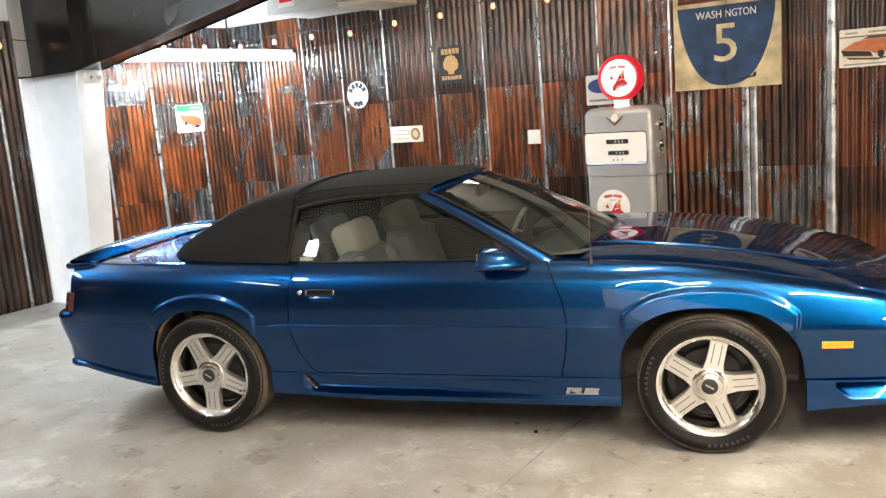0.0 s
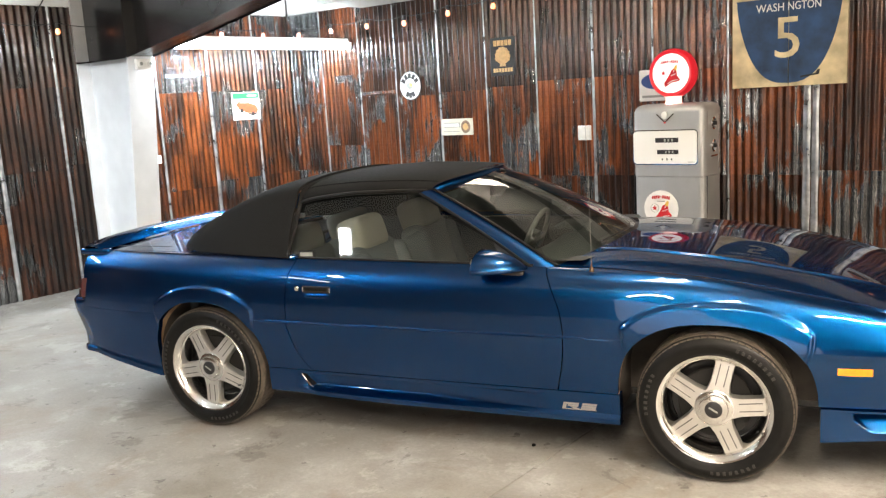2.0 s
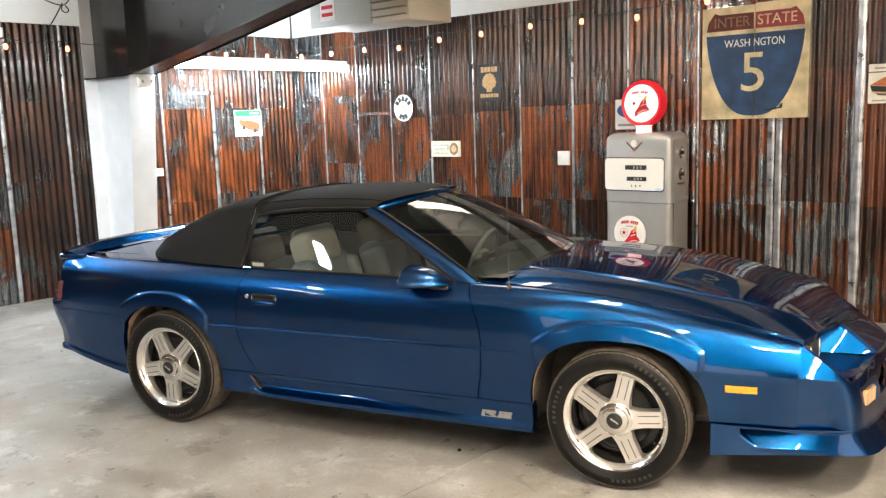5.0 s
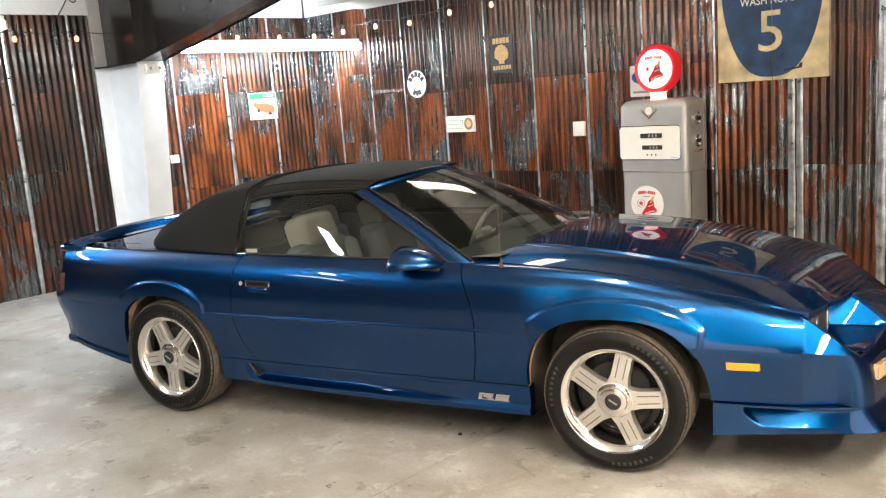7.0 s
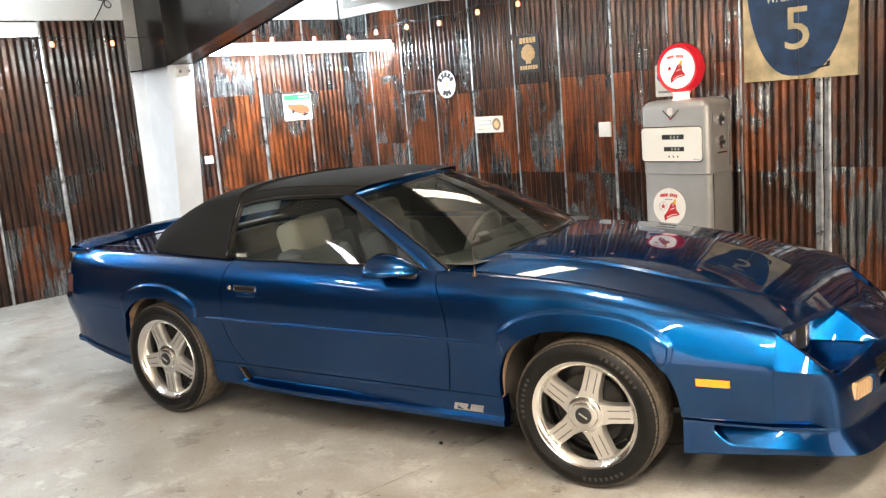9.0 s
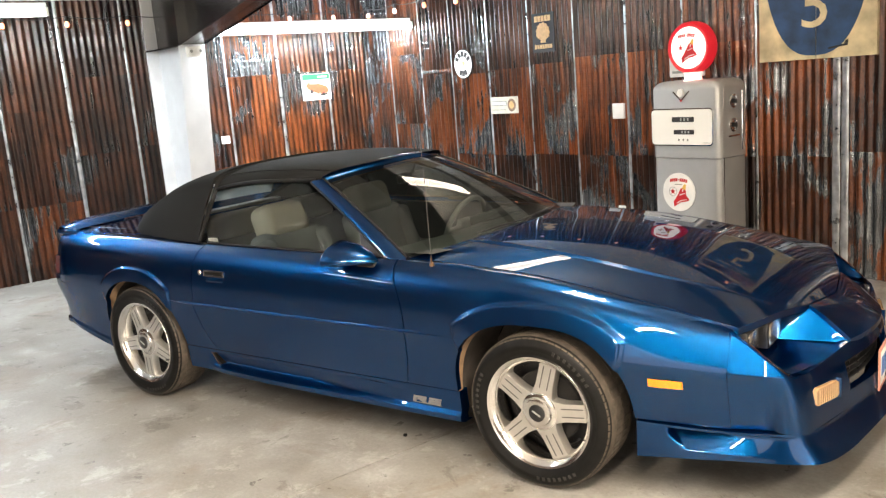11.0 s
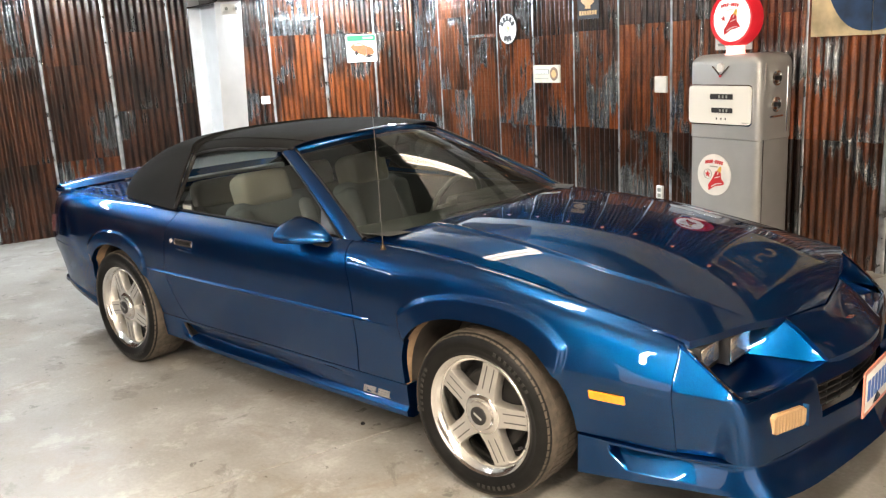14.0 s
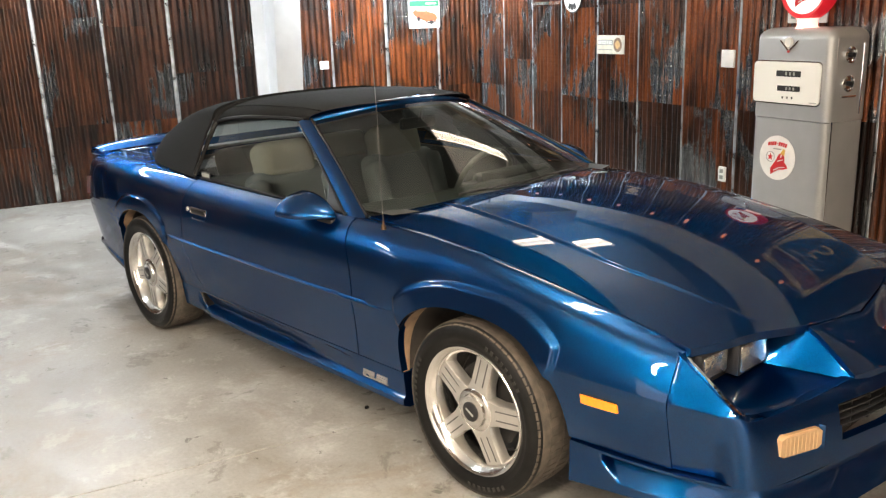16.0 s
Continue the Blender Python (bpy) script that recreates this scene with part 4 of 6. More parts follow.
def picture_sign():
    s = thing("picture_plate", on_back(1.64, 1.825), "cream tin picture plate with an orange car", "sign")
    part("plate", flat(rect(-0.23, 0.23, -0.145, 0.145, 0.01), -0.010, 0.0), plain("pale_cream", (0.70, 0.66, 0.56), 0.5, grain=0.1, scale=12), s)
    orange = plain("dull_orange_print", (0.46, 0.13, 0.04), 0.5, grain=0.2)
    brown = plain("brown_ink", (0.10, 0.06, 0.045), 0.6, grain=0.3)
    part("top_line", flat(rect(-0.23, 0.23, 0.082, 0.090), -0.012, -0.009), brown, s)
    part("print_line", flat(rect(-0.19, -0.10, 0.108, 0.122), -0.012, -0.009), SIGN_GREY, s)
    part("print_line", flat(rect(-0.02, 0.17, 0.108, 0.122), -0.012, -0.009), SIGN_GREY, s)
    part("car_picture", flat([(-0.215, -0.008), (-0.12, 0.045), (-0.02, 0.062), (0.12, 0.060), (0.215, 0.035), (0.215, -0.035), (0.02, -0.050), (-0.01, -0.030)], -0.013, -0.009), orange, s)
    part("car_glass", flat([(-0.07, 0.058), (-0.02, 0.085), (0.10, 0.085), (0.13, 0.062), (-0.02, 0.064)], -0.014, -0.010), brown, s)
    part("car_grille", flat([(-0.218, -0.010), (-0.01, -0.032), (0.01, -0.070), (-0.20, -0.055)], -0.015, -0.011), SIGN_BLACK, s)
    part("car_bumper", flat([(-0.205, -0.055), (0.01, -0.070), (0.01, -0.078), (-0.20, -0.064)], -0.015, -0.011), OCHRE, s)
    part("car_wheel", flat(circle(0.065, -0.055, 0.024, 0.028, 14), -0.015, -0.011), SIGN_BLACK, s)
    part("car_shade", flat([(-0.18, -0.068), (0.05, -0.085), (0.20, -0.055), (0.20, -0.070), (0.04, -0.100), (-0.16, -0.085)], -0.012, -0.009), brown, s)
    part("print_line", flat(rect(-0.20, 0.16, -0.130, -0.118), -0.012, -0.009), SIGN_GREY, s)
    return s


def cover_plate(name, m, w, h, label, slots=0):
    s = thing(name, m, label, "wall plate")
    part("plate", block(-w / 2, w / 2, -0.02, 0.0, -h / 2, h / 2, bevel=0.004), SIGN_WHITE, s)
    for k in range(slots):
        z = (k - (slots - 1) / 2) * h * 0.42
        part("socket", flat(rect(-w * 0.25, w * 0.25, z - h * 0.14, z + h * 0.14, 0.006), -0.023, -0.019), SIGN_GREY, s)
    return s


highway_sign()
shell_sign()
round_sign()
dog_sign()
green_sign()
blue_oval_sign()
picture_sign()
cover_plate("blank_plate", on_back(-1.31, 1.255), 0.135, 0.135, "square white blank cover plate on the iron wall")
cover_plate("wall_switch", on_left(1.43, 1.185), 0.10, 0.085, "small white switch plate on the iron wall", 1)
cover_plate("wall_socket", on_back(-1.315, 0.335), 0.075, 0.12, "white double wall socket near the floor", 2)


# ---- the car ----
# The car's own axes: x ahead, y to its left, z up; the origin lies on the floor between the axles.
CAR_Y = 0.03
AXLE, HUB_Z, TYRE_R = 1.2825, 0.325, 0.328
car = thing("car", pose(0, CAR_Y, 0), "blue metallic two-door convertible with closed black canvas top", "car")

half_width = pch([-2.36, -2.2, -2.0, -1.7, -1.28, -0.9, 0, 0.65, 1.0, 1.28, 1.6, 1.81, 2.03, 2.2], [0.72, 0.785, 0.83, 0.862, 0.880, 0.882, 0.885, 0.884, 0.882, 0.880, 0.872, 0.852, 0.822, 0.765])
shoulder_z = pch([-2.4, -2.0, -1.5, -0.75, 0, 0.6, 1.16, 1.63, 2.03, 2.2], [0.918, 0.914, 0.911, 0.901, 0.894, 0.888, 0.860, 0.792, 0.716, 0.68])
low_prof = pch([0.15, 0.28, 0.345, 0.45, 0.55, 0.6065], [-0.075, -0.062, -0.052, -0.031, -0.012, 0.0])
high_prof = pch([0, 0.04, 0.3, 0.55, 0.75, 0.88, 0.95, 1.0], [-0.005, -0.006, -0.009, -0.017, -0.032, -0.056, -0.079, -0.105])
CREASE = 0.6065
crease_z = pch([-2.4, 0.75, 1.3, 1.7, 2.03, 2.25], [0.6065, 0.6065, 0.601, 0.592, 0.582, 0.562])
wing_prof = pch([0, 0.04, 0.5, 0.8, 0.92, 1.0], [-0.004, -0.006, -0.034, -0.058, -0.076, -0.105])


ARCHES = ((AXLE, 0.400, 2.6), (-AXLE, 0.360, 2.3))


def arch_r(x, z, c, a, n):
    """1 on the edge of a wheel opening, more outside it."""
    return (abs((x - c) / a) ** n + abs((z - HUB_Z) / 0.365) ** n) ** (1 / n)


def flare(x, z):
    """The raised lip round a wheel opening, flat-faced, running out to points at its two feet."""
    out = 0.0
    for c, a, n in ARCHES:
        if z > HUB_Z + 0.12:
            r, up = arch_r(x, z, c, a, n), (z - HUB_Z) / 0.365
            wide = 0.225 * min(max((up - 0.62) / 0.30, 0.0), 1.0) ** 0.8
            out += 0.013 * ease(0.0, 0.028, 1 + wide - r)
    return out


def tail_foot(x):
    """Height of the lower edge behind the rear wheel."""
    return 0.238 + 0.105 * max(-1.65 - x, 0.0) / 0.62


def side_y(x, z):
    """Half width of the body at a place on its side."""
    w, top, c = half_width(x), shoulder_z(x), crease_z(x)
    ahead = ease(0.85, 1.15, x)

    def shape(h):
        if h <= c:
            return low_prof(h * CREASE / c)
        q = min((h - c) / max(top - c, 0.02), 1.0)
        return high_prof(q) * (1 - ahead) + wing_prof(q) * ahead
    p = shape(z)
    soft = 1 - ease(-0.99, -0.90, x) * (1 - ease(0.76, 0.86, x))
    if soft > 0:                                     # beyond its ends the crease fades into a rounder flank, soon crisp again ahead
        q = sum(shape(z + (0.028 - 0.020 * ahead) * k) for k in range(-3, 4)) / 7
        near = 1 - ease(0.0, 0.10, abs(z - c))
        p += (q - p) * soft * near
    if x < -1.60:                                    # a lip along the lower edge behind the wheel
        p += 0.009 * ease(-1.60, -1.68, x) * (1 - ease(0.095, 0.118, (z - tail_foot(x)) / (0.6 - tail_foot(x))))
    return w + p + flare(x, z)


gap_front = pch([0.15, 0.35, 0.48, 0.607, 0.70, 0.80, 0.89], [0.60, 0.615, 0.642, 0.655, 0.645, 0.610, 0.565])
gap_rear = pch([0.15, 0.33, 0.37, 0.48, 0.61, 0.78, 0.90], [-0.60, -0.64, -0.68, -0.74, -0.765, -0.757, -0.733])
GF, GR = 0.64, -0.74


def bend(c, z):
    """Columns lean with the door's curved edges."""
    f, r = 1 - ease(0.0, 0.22, abs(c - GF)), 1 - ease(0.0, 0.14, abs(c - GR))
    return c + f * (gap_front(z) - GF) + r * (gap_rear(z) - GR)


def arch(c, x, a):
    """Height of a wheel opening's edge."""
    d, n = abs(x - c) / a, 2.6 if c > 0 else 2.3
    return HUB_Z + 0.365 * (1 - d ** n) ** (1 / n) if d < 1 else 0.0


LEVELS = sorted(set([round(z, 4) for z in lin(0.20, 0.60, 30)] + [0.604, 0.6065, 0.609, 0.614, 0.63] + [round(z, 4) for z in lin(0.64, 0.93, 42)]))


def side_sheet(s, cols, z_low, z_high, inner, straight=False):
    """One panel of the car's side, s -1 for the right and 1 for the left; inner: half width to which its top is turned in."""
    rows = []
    for c in cols:
        zl, zh = z_low(c), z_high(c)
        col = []
        for z in LEVELS:
            zz = z + (crease_z(c) - CREASE) * (1 - ease(0.0, 0.15, abs(z - CREASE)))
            if c < -1.62 and zz < 0.6:
                zz = 0.6 - (0.6 - zz) * (0.6 - tail_foot(c)) / 0.4
            zz = min(max(zz, zl), zh)
            x = c if straight else bend(c, zz)
            col.append((x, s * side_y(x, zz), zz))
        if inner:
            x = c if straight else bend(c, zh)
            y0 = side_y(x, zh)
            for k, dz in ((0.35, 0.006), (0.7, 0.008), (1.0, 0.008)):
                col.append((x, s * (y0 + (inner - y0) * k), zh + dz))
        rows.append(col)
    bm = grid(rows)
    fold(bm, lambda co: (0, -s * 0.03, 0))
    return bm


def cosine(a, b, n):
    return [a + (b - a) * (0.5 - 0.5 * math.cos(math.pi * i / (n - 1))) for i in range(n)]


G = 0.0025
SILL_TOP = 0.347
for s in (-1, 1):
    # front wing
    cols = lin(GF + G, AXLE - 0.401, 12) + cosine(AXLE - 0.3995, AXLE + 0.3995, 60) + lin(AXLE + 0.401, 2.028, 18)
    low = lambda c: max(SILL_TOP + G if c < AXLE else 0.356 + G, arch(AXLE, c, 0.400))
    wing = part("fender", side_sheet(s, cols, low, shoulder_z, 0.728), PAINT, car)
    # door
    cols = lin(GR + G, GF - G, 44)
    door = part("door", side_sheet(s, cols, lambda c: SILL_TOP + G, shoulder_z, 0.752), PAINT, car)
    # rear wing
    cols = lin(-2.16, -AXLE - 0.361, 22) + cosine(-AXLE - 0.3595, -AXLE + 0.3595, 60) + lin(-AXLE + 0.361, GR - G, 14)
    low = lambda c: max(SILL_TOP + G if c > -AXLE else tail_foot(c), arch(-AXLE, c, 0.360))
    quarter = part("quarter_panel", side_sheet(s, cols, low, shoulder_z, 0.70), PAINT, car)

    # rocker with its scooped ground-effect skirt
    rows = []
    for c in lin(-0.925, 0.888, 60):
        col = []
        open_ = ease(-0.735, -0.69, c) * (1 - ease(-0.1, 0.56, c) * 0.75) * (1 - ease(0.50, 0.60, c))
        for z in (0.345, 0.338, 0.328, 0.318, 0.305, 0.29, 0.275, 0.262, 0.252, 0.244, 0.234, 0.222, 0.210, 0.202, 0.197):
            y = half_width(c) - 0.054 - 0.010 * ease(0.34, 0.20, z)
            bowl = ease(0.331, 0.318, z) * ease(0.238, 0.258, z) if z > 0.2 else 0
            y -= 0.038 * open_ * bowl
            y += 0.016 * ease(-0.75, -0.6, c) * ease(0.250, 0.236, z)
            y -= 0.03 * ease(0.212, 0.197, z)
            col.append((c, s * y, z + 0.012 * ease(-0.2, -0.9, c) * ease(0.3, 0.2, z)))
        rows.append(col)
    rocker = part("rocker_panel", grid(rows, thick=(0, -s * 0.06, 0)), PAINT, car)

    # a dark solid stands in for the shade inside the scoop's opening
    part("scoop_mouth", flat([(-0.735, 0.325), (-0.722, 0.333), (-0.690, 0.285), (-0.672, 0.262), (-0.700, 0.262)], s * 0.800 - 0.02, s * 0.800 + 0.021), RUBBER, rocker)
    part("mouth_trim", tube_path([(-0.737, s * 0.822, 0.330), (-0.712, s * 0.824, 0.300), (-0.690, s * 0.824, 0.272), (-0.668, s * 0.824, 0.258)], 0.0035, 6), CHROME, rocker)
    # wheel wells
    for cx, a, en in ((AXLE, 0.408, 2.6), (-AXLE, 0.368, 2.3)):
        rows = []
        for t in lin(-8, 188, 26):
            k = radians(t)
            px, pz = cx + a * math.copysign(abs(math.cos(k)) ** (2 / en), math.cos(k)), HUB_Z + 0.372 * math.copysign(abs(math.sin(k)) ** (2 / en), math.sin(k))
            rows.append([(px, s * y, pz) for y in (0.50, 0.62, 0.74, max(side_y(px, max(pz, 0.36)) - 0.032, 0.74))])
        rim = grid(rows)
        part("wheel_well", rim, WELL, car)
        rows = [[(px, s * y, pz) for y in (0.79, max(side_y(px, max(pz, 0.36)) - 0.012, 0.80))] for px, pz in ((cx + (a - 0.006) * math.copysign(abs(math.cos(radians(t))) ** (2 / en), math.cos(radians(t))), HUB_Z + 0.367 * math.copysign(abs(math.sin(radians(t))) ** (2 / en), math.sin(radians(t)))) for t in lin(112 if cx > 0 else 100, 184, 18))]
        part("well_lip", grid(rows), LINER, car, "tan dusty liner edge")
        part("well_back", flat([(cx + (a + 0.02) * math.cos(radians(t)), HUB_Z + 0.40 * math.sin(radians(t))) for t in lin(-8, 188, 20)], s * 0.49, s * 0.50), WELL, car)

    # small things on the side
    if wing:
        hy = s * (side_y(-0.58, 0.777))
        hnd = part("door_handle", block(-0.658, -0.500, hy - 0.004, hy + 0.004, 0.760, 0.794, bevel=0.0035), BLACK, door, "black flush pull handle")
        part("handle_flap", block(-0.645, -0.515, hy + s * 0.003 - 0.004, hy + s * 0.003 + 0.004, 0.770, 0.789, bevel=0.003), RUBBER, hnd)
        # raised lip in place of the recess, shaped to catch its highlight
        rows = [[(x, s * (side_y(x, z) + d * math.sin(math.pi * (x + 0.645) / 0.135) ** 0.5), z) for z, d in ((0.758, -0.001), (0.750, 0.004), (0.744, 0.005), (0.738, 0.003), (0.733, -0.001))] for x in lin(-0.645, -0.511, 14)]
        part("handle_cup", grid(rows, thick=(0, -s * 0.006, 0)), PAINT, hnd)
        for hx in (-0.655, -0.503):
            part("handle_end", block(hx - 0.003, hx + 0.003, hy - 0.006, hy + 0.006, 0.764, 0.790, bevel=0.003), CHROME, hnd)
        part("lock", turned([(0.0, 0.0), (0.011, 0.0), (0.014, 0.006)], 18, "y", (-0.692, s * (side_y(-0.692, 0.777) + 0.003), 0.777)), CHROME, door, "round chrome door lock")
        # side marker lamp
        rows = [[(x, s * (side_y(x, z) + d), z) for z in (0.504, 0.507, 0.519, 0.531, 0.534)] for x, d in ((1.747, 0.0), (1.750, 0.005), (1.78, 0.007), (1.84, 0.007), (1.872, 0.005), (1.875, 0.0))]
        part("side_marker", grid(rows, thick=(0, -s * 0.012, 0)), AMBER, wing, "amber side marker lamp")
        # crease moulding
        rows = [[(x, s * (side_y(x, z) + d), z) for z, d in ((0.6020, -0.001), (0.6035, 0.0040), (0.6055, 0.0048), (0.6085, 0.0036), (0.6160, -0.001))] for x in lin(-0.885, 0.745, 60)]
        part("crease_lip", grid(rows, thick=(0, -s * 0.004, 0)), PAINT, car)
        # letters of the badge as plain blocks
        bx, by = 0.628, s * (half_width(0.7) - 0.0585)
        lean = lambda pts: [(bx + a + 0.25 * (c - 0.262), c) for a, c in pts]
        badge = part("badge", flat(lean([(0.0, 0.262), (0.156, 0.262), (0.156, 0.2635), (0.0, 0.2635)]), by - 0.003, by + 0.003), SIGN_GREY, rocker, "silver trim badge of slanted blocks")
        for pts in ([(0.0, 0.266), (0.016, 0.266), (0.016, 0.283), (0.0, 0.283)], [(0.0, 0.285), (0.070, 0.285), (0.070, 0.294), (0.0, 0.294)], [(0.022, 0.276), (0.070, 0.276), (0.070, 0.2835), (0.022, 0.2835)], [(0.036, 0.2745), (0.058, 0.2745), (0.078, 0.266), (0.056, 0.266)],
                    [(0.086, 0.286), (0.152, 0.286), (0.152, 0.294), (0.086, 0.294)], [(0.086, 0.276), (0.150, 0.276), (0.150, 0.2835), (0.086, 0.2835)], [(0.134, 0.2735), (0.150, 0.2735), (0.150, 0.276), (0.134, 0.276)], [(0.084, 0.266), (0.150, 0.266), (0.150, 0.2735), (0.084, 0.2735)]):
            part("badge_block", flat(lean(pts), by - 0.005, by + 0.005), BADGE_SILVER, badge)


# front and rear ends, swept round in plan
def sweep(plan, levels, offset, top=None, n=90, warp=None):
    """A wall that follows a plan line of (x, half width) from side to centre and on to the other side. offset(x, z, k) moves it outwards."""
    px = [p[0] for p in plan]
    acc = [0.0]
    for a, b in zip(plan, plan[1:]):
        acc.append(acc[-1] + math.hypot(b[0] - a[0], b[1] - a[1]))
    fx, fy = pch(acc, px), pch(acc, [p[1] for p in plan])
    half = []
    for i in range(n):
        d = acc[-1] * i / (n - 1)
        e = acc[-1] * 0.004
        tx, ty = fx(d + e) - fx(d - e), fy(d + e) - fy(d - e)
        ln_ = math.hypot(tx, ty) or 1
        if i == n - 1:
            tx, ty, ln_ = 0.0, -1.0, 1.0
        sgn = 1 if plan[-1][0] > plan[0][0] else -1
        half.append((fx(d), fy(d), -ty / ln_ * sgn * sgn, tx / ln_, d / acc[-1]))
    rows = []
    for s, seq in ((-1, half), (1, half[-2::-1])):
        for x, y, nx, ny, k in seq:
            if plan[-1][0] < plan[0][0]:
                nx, ny = -abs(nx), abs(ny)
            col = []
            hi = top(x, k) if top else None
            for z in levels:
                zz = z + warp(x, z) if warp else z
                zz = min(zz, hi) if hi else zz
                o = offset(x, zz, k)
                col.append((x + nx * o, s * (y + ny * o), zz))
            rows.append(col)
    return rows


FRONT = [(1.69, 0.862), (1.85, 0.847), (1.95, 0.834), (2.03, 0.818), (2.10, 0.795), (2.16, 0.773), (2.205, 0.752), (2.232, 0.725), (2.248, 0.690), (2.262, 0.64), (2.280, 0.57), (2.31, 0.44), (2.345, 0.29), (2.375, 0.14), (2.385, 0.0)]
FRONT_UP = [(2.031, 0.8175)] + FRONT[4:]
FRONT_X, FRONT_Y = [p[0] for p in FRONT], [p[1] for p in FRONT]


def front_off(x, z, k):
    """A flat flank below, and above the lamps' sill a facet that leans back."""
    wing, c = side_y(2.031, z) - half_width(2.031), crease_z(x)
    facet = low_prof(z * CREASE / c) if z <= c else -0.46 * (z - c)
    a = ease(2.031, 2.046, x)
    side = wing * (1 - a) + facet * a
    nose = pch([0.2, 0.36, 0.44, 0.52, 0.56, 0.60], [0.040, 0.030, 0.022, 0.006, -0.008, -0.04])(z)
    w = ease(2.15, 2.26, x)
    return side * (1 - w) + nose * w


def front_top(x, k):
    if x < 2.23:
        return shoulder_z(2.031) + (0.556 - shoulder_z(2.031)) * min(max((x - 2.031) / (2.23 - 2.031), 0), 1) ** 1.12
    return 0.556 + 0.026 * ease(2.25, 2.385, x)


lv = sorted(set([round(z, 4) for z in lin(0.359, 0.60, 22)] + [round(z, 4) for z in lin(0.61, 0.72, 14)]))
lv = sorted(set(lv + [0.561, 0.565, 0.568, 0.570, 0.572, 0.575, 0.579]))
bm = grid(sweep(FRONT_UP, lv, front_off, front_top, 150, lambda x, z: (crease_z(x) - 0.570) * (1 - ease(0.0, 0.12, abs(z - 0.570)))))
# grille opening in the middle of the front
gone = [f for f in bm.faces if abs(f.calc_center_median().y) < 0.385 and 0.415 < f.calc_center_median().z < 0.522 and f.calc_center_median().x > 2.2]
bmesh.ops.delete(bm, geom=gone, context="FACES")
fold(bm, lambda co: (-0.03, 0, 0) if co.x > 2.25 else (0, -0.03 if co.y > 0 else 0.03, 0))
bumper = part("front_bumper", bm, PAINT, car)


# skirt: its lower edge is tucked in under the side and kicks out at the front corner
KNOTS = [0, 0.15, 0.30, 0.40, 0.46, 0.52, 0.62, 0.76, 0.90, 1.0]
dam_top = (pch(KNOTS, [1.69, 1.86, 2.03, 2.14, 2.21, 2.262, 2.305, 2.350, 2.388, 2.402]), pch(KNOTS, [0.824, 0.812, 0.787, 0.757, 0.728, 0.688, 0.575, 0.350, 0.120, 0.0]))
dam_low = (pch(KNOTS, [1.69, 1.86, 2.04, 2.165, 2.245, 2.316, 2.372, 2.410, 2.438, 2.448]), pch(KNOTS, [0.828, 0.822, 0.792, 0.764, 0.738, 0.697, 0.565, 0.340, 0.110, 0.0]))
dam_foot = pch([1.69, 1.9, 2.1, 2.32, 2.45], [0.212, 0.236, 0.247, 0.250, 0.246])


def dam_point(k, q):
    """k from the wheel to the middle of the front, q from the lower edge (0) to the ledge (1)."""
    x0 = dam_low[0](k)
    z = dam_foot(x0) + (0.352 - dam_foot(x0)) * min(q, 1.0)
    down = (1 - min(q, 1.0)) ** 1.5
    x, y = (a(k) + (b(k) - a(k)) * down for a, b in zip(dam_top, dam_low))
    lip = 1.806 + 0.055 * ease(0.325, 0.262, z)
    scoop = ease(lip, lip + 0.020, x) * (1 - ease(1.90, 2.25, x)) * ease(0.343, 0.337, z) * min(max((z - 0.267) / 0.060, 0.0), 1.0)
    back = 0.022 if q > 1.0 else 0.0
    return (x - 0.010 * scoop - (back if x > 2.25 else 0.0), y - 0.048 * scoop - (back if x <= 2.25 else 0.0), z + (0.002 if q > 1.0 else 0.0))


rows = []
for s, ks in ((-1, lin(0, 1, 230)), (1, lin(1, 0, 230)[1:])):
    for k in ks:
        rows.append([(x, s * y, z) for x, y, z in (dam_point(k, zz) for zz in lin(0.0, 1.0, 42) + [1.1])])
dam = grid(rows)
fold(dam, lambda co: (-0.05, 0, 0) if co.x > 2.2 else (0, -0.05 if co.y > 0 else 0.05, 0))
part("air_dam", dam, PAINT, car)

# grille, plate, lamps in the front
grille = part("grille", block(2.235, 2.30, -0.40, 0.40, 0.40, 0.53, bevel=0.005), BLACK, bumper, "black grille of thin bars")
for k in range(4):
    rows = [[(fx_ - 0.022, y, z) for z in (0.428 + 0.024 * k, 0.432 + 0.024 * k)] for y, fx_ in ((yy, 2.385 - 0.42 * yy * yy) for yy in lin(-0.37, 0.37, 21))]
    part("grille_bar", grid(rows, thick=(-0.03, 0, 0)), BLACK, grille)
for k in range(9):
    yy = -0.36 + 0.09 * k
    part("grille_post", block(2.33 - 0.42 * yy * yy, 2.355 - 0.42 * yy * yy, yy - 0.003, yy + 0.003, 0.415, 0.522), BLACK, grille)
plate = part("number_plate", block(2.405, 2.412, -0.155, 0.155, 0.345, 0.505, bevel=0.003), SIGN_WHITE, car, "white number plate with blue bars in a red frame")
part("plate_frame", grid([[(2.4125, y, z) for y, z in ring] for ring in ([(-0.158, 0.342), (0.158, 0.342), (0.158, 0.508), (-0.158, 0.508), (-0.158, 0.342)], [(-0.145, 0.355), (0.145, 0.355), (0.145, 0.495), (-0.145, 0.495), (-0.145, 0.355)])], thick=(-0.006, 0, 0)), plain("pinkish_plate_frame", (0.55, 0.22, 0.16), 0.4), plate)
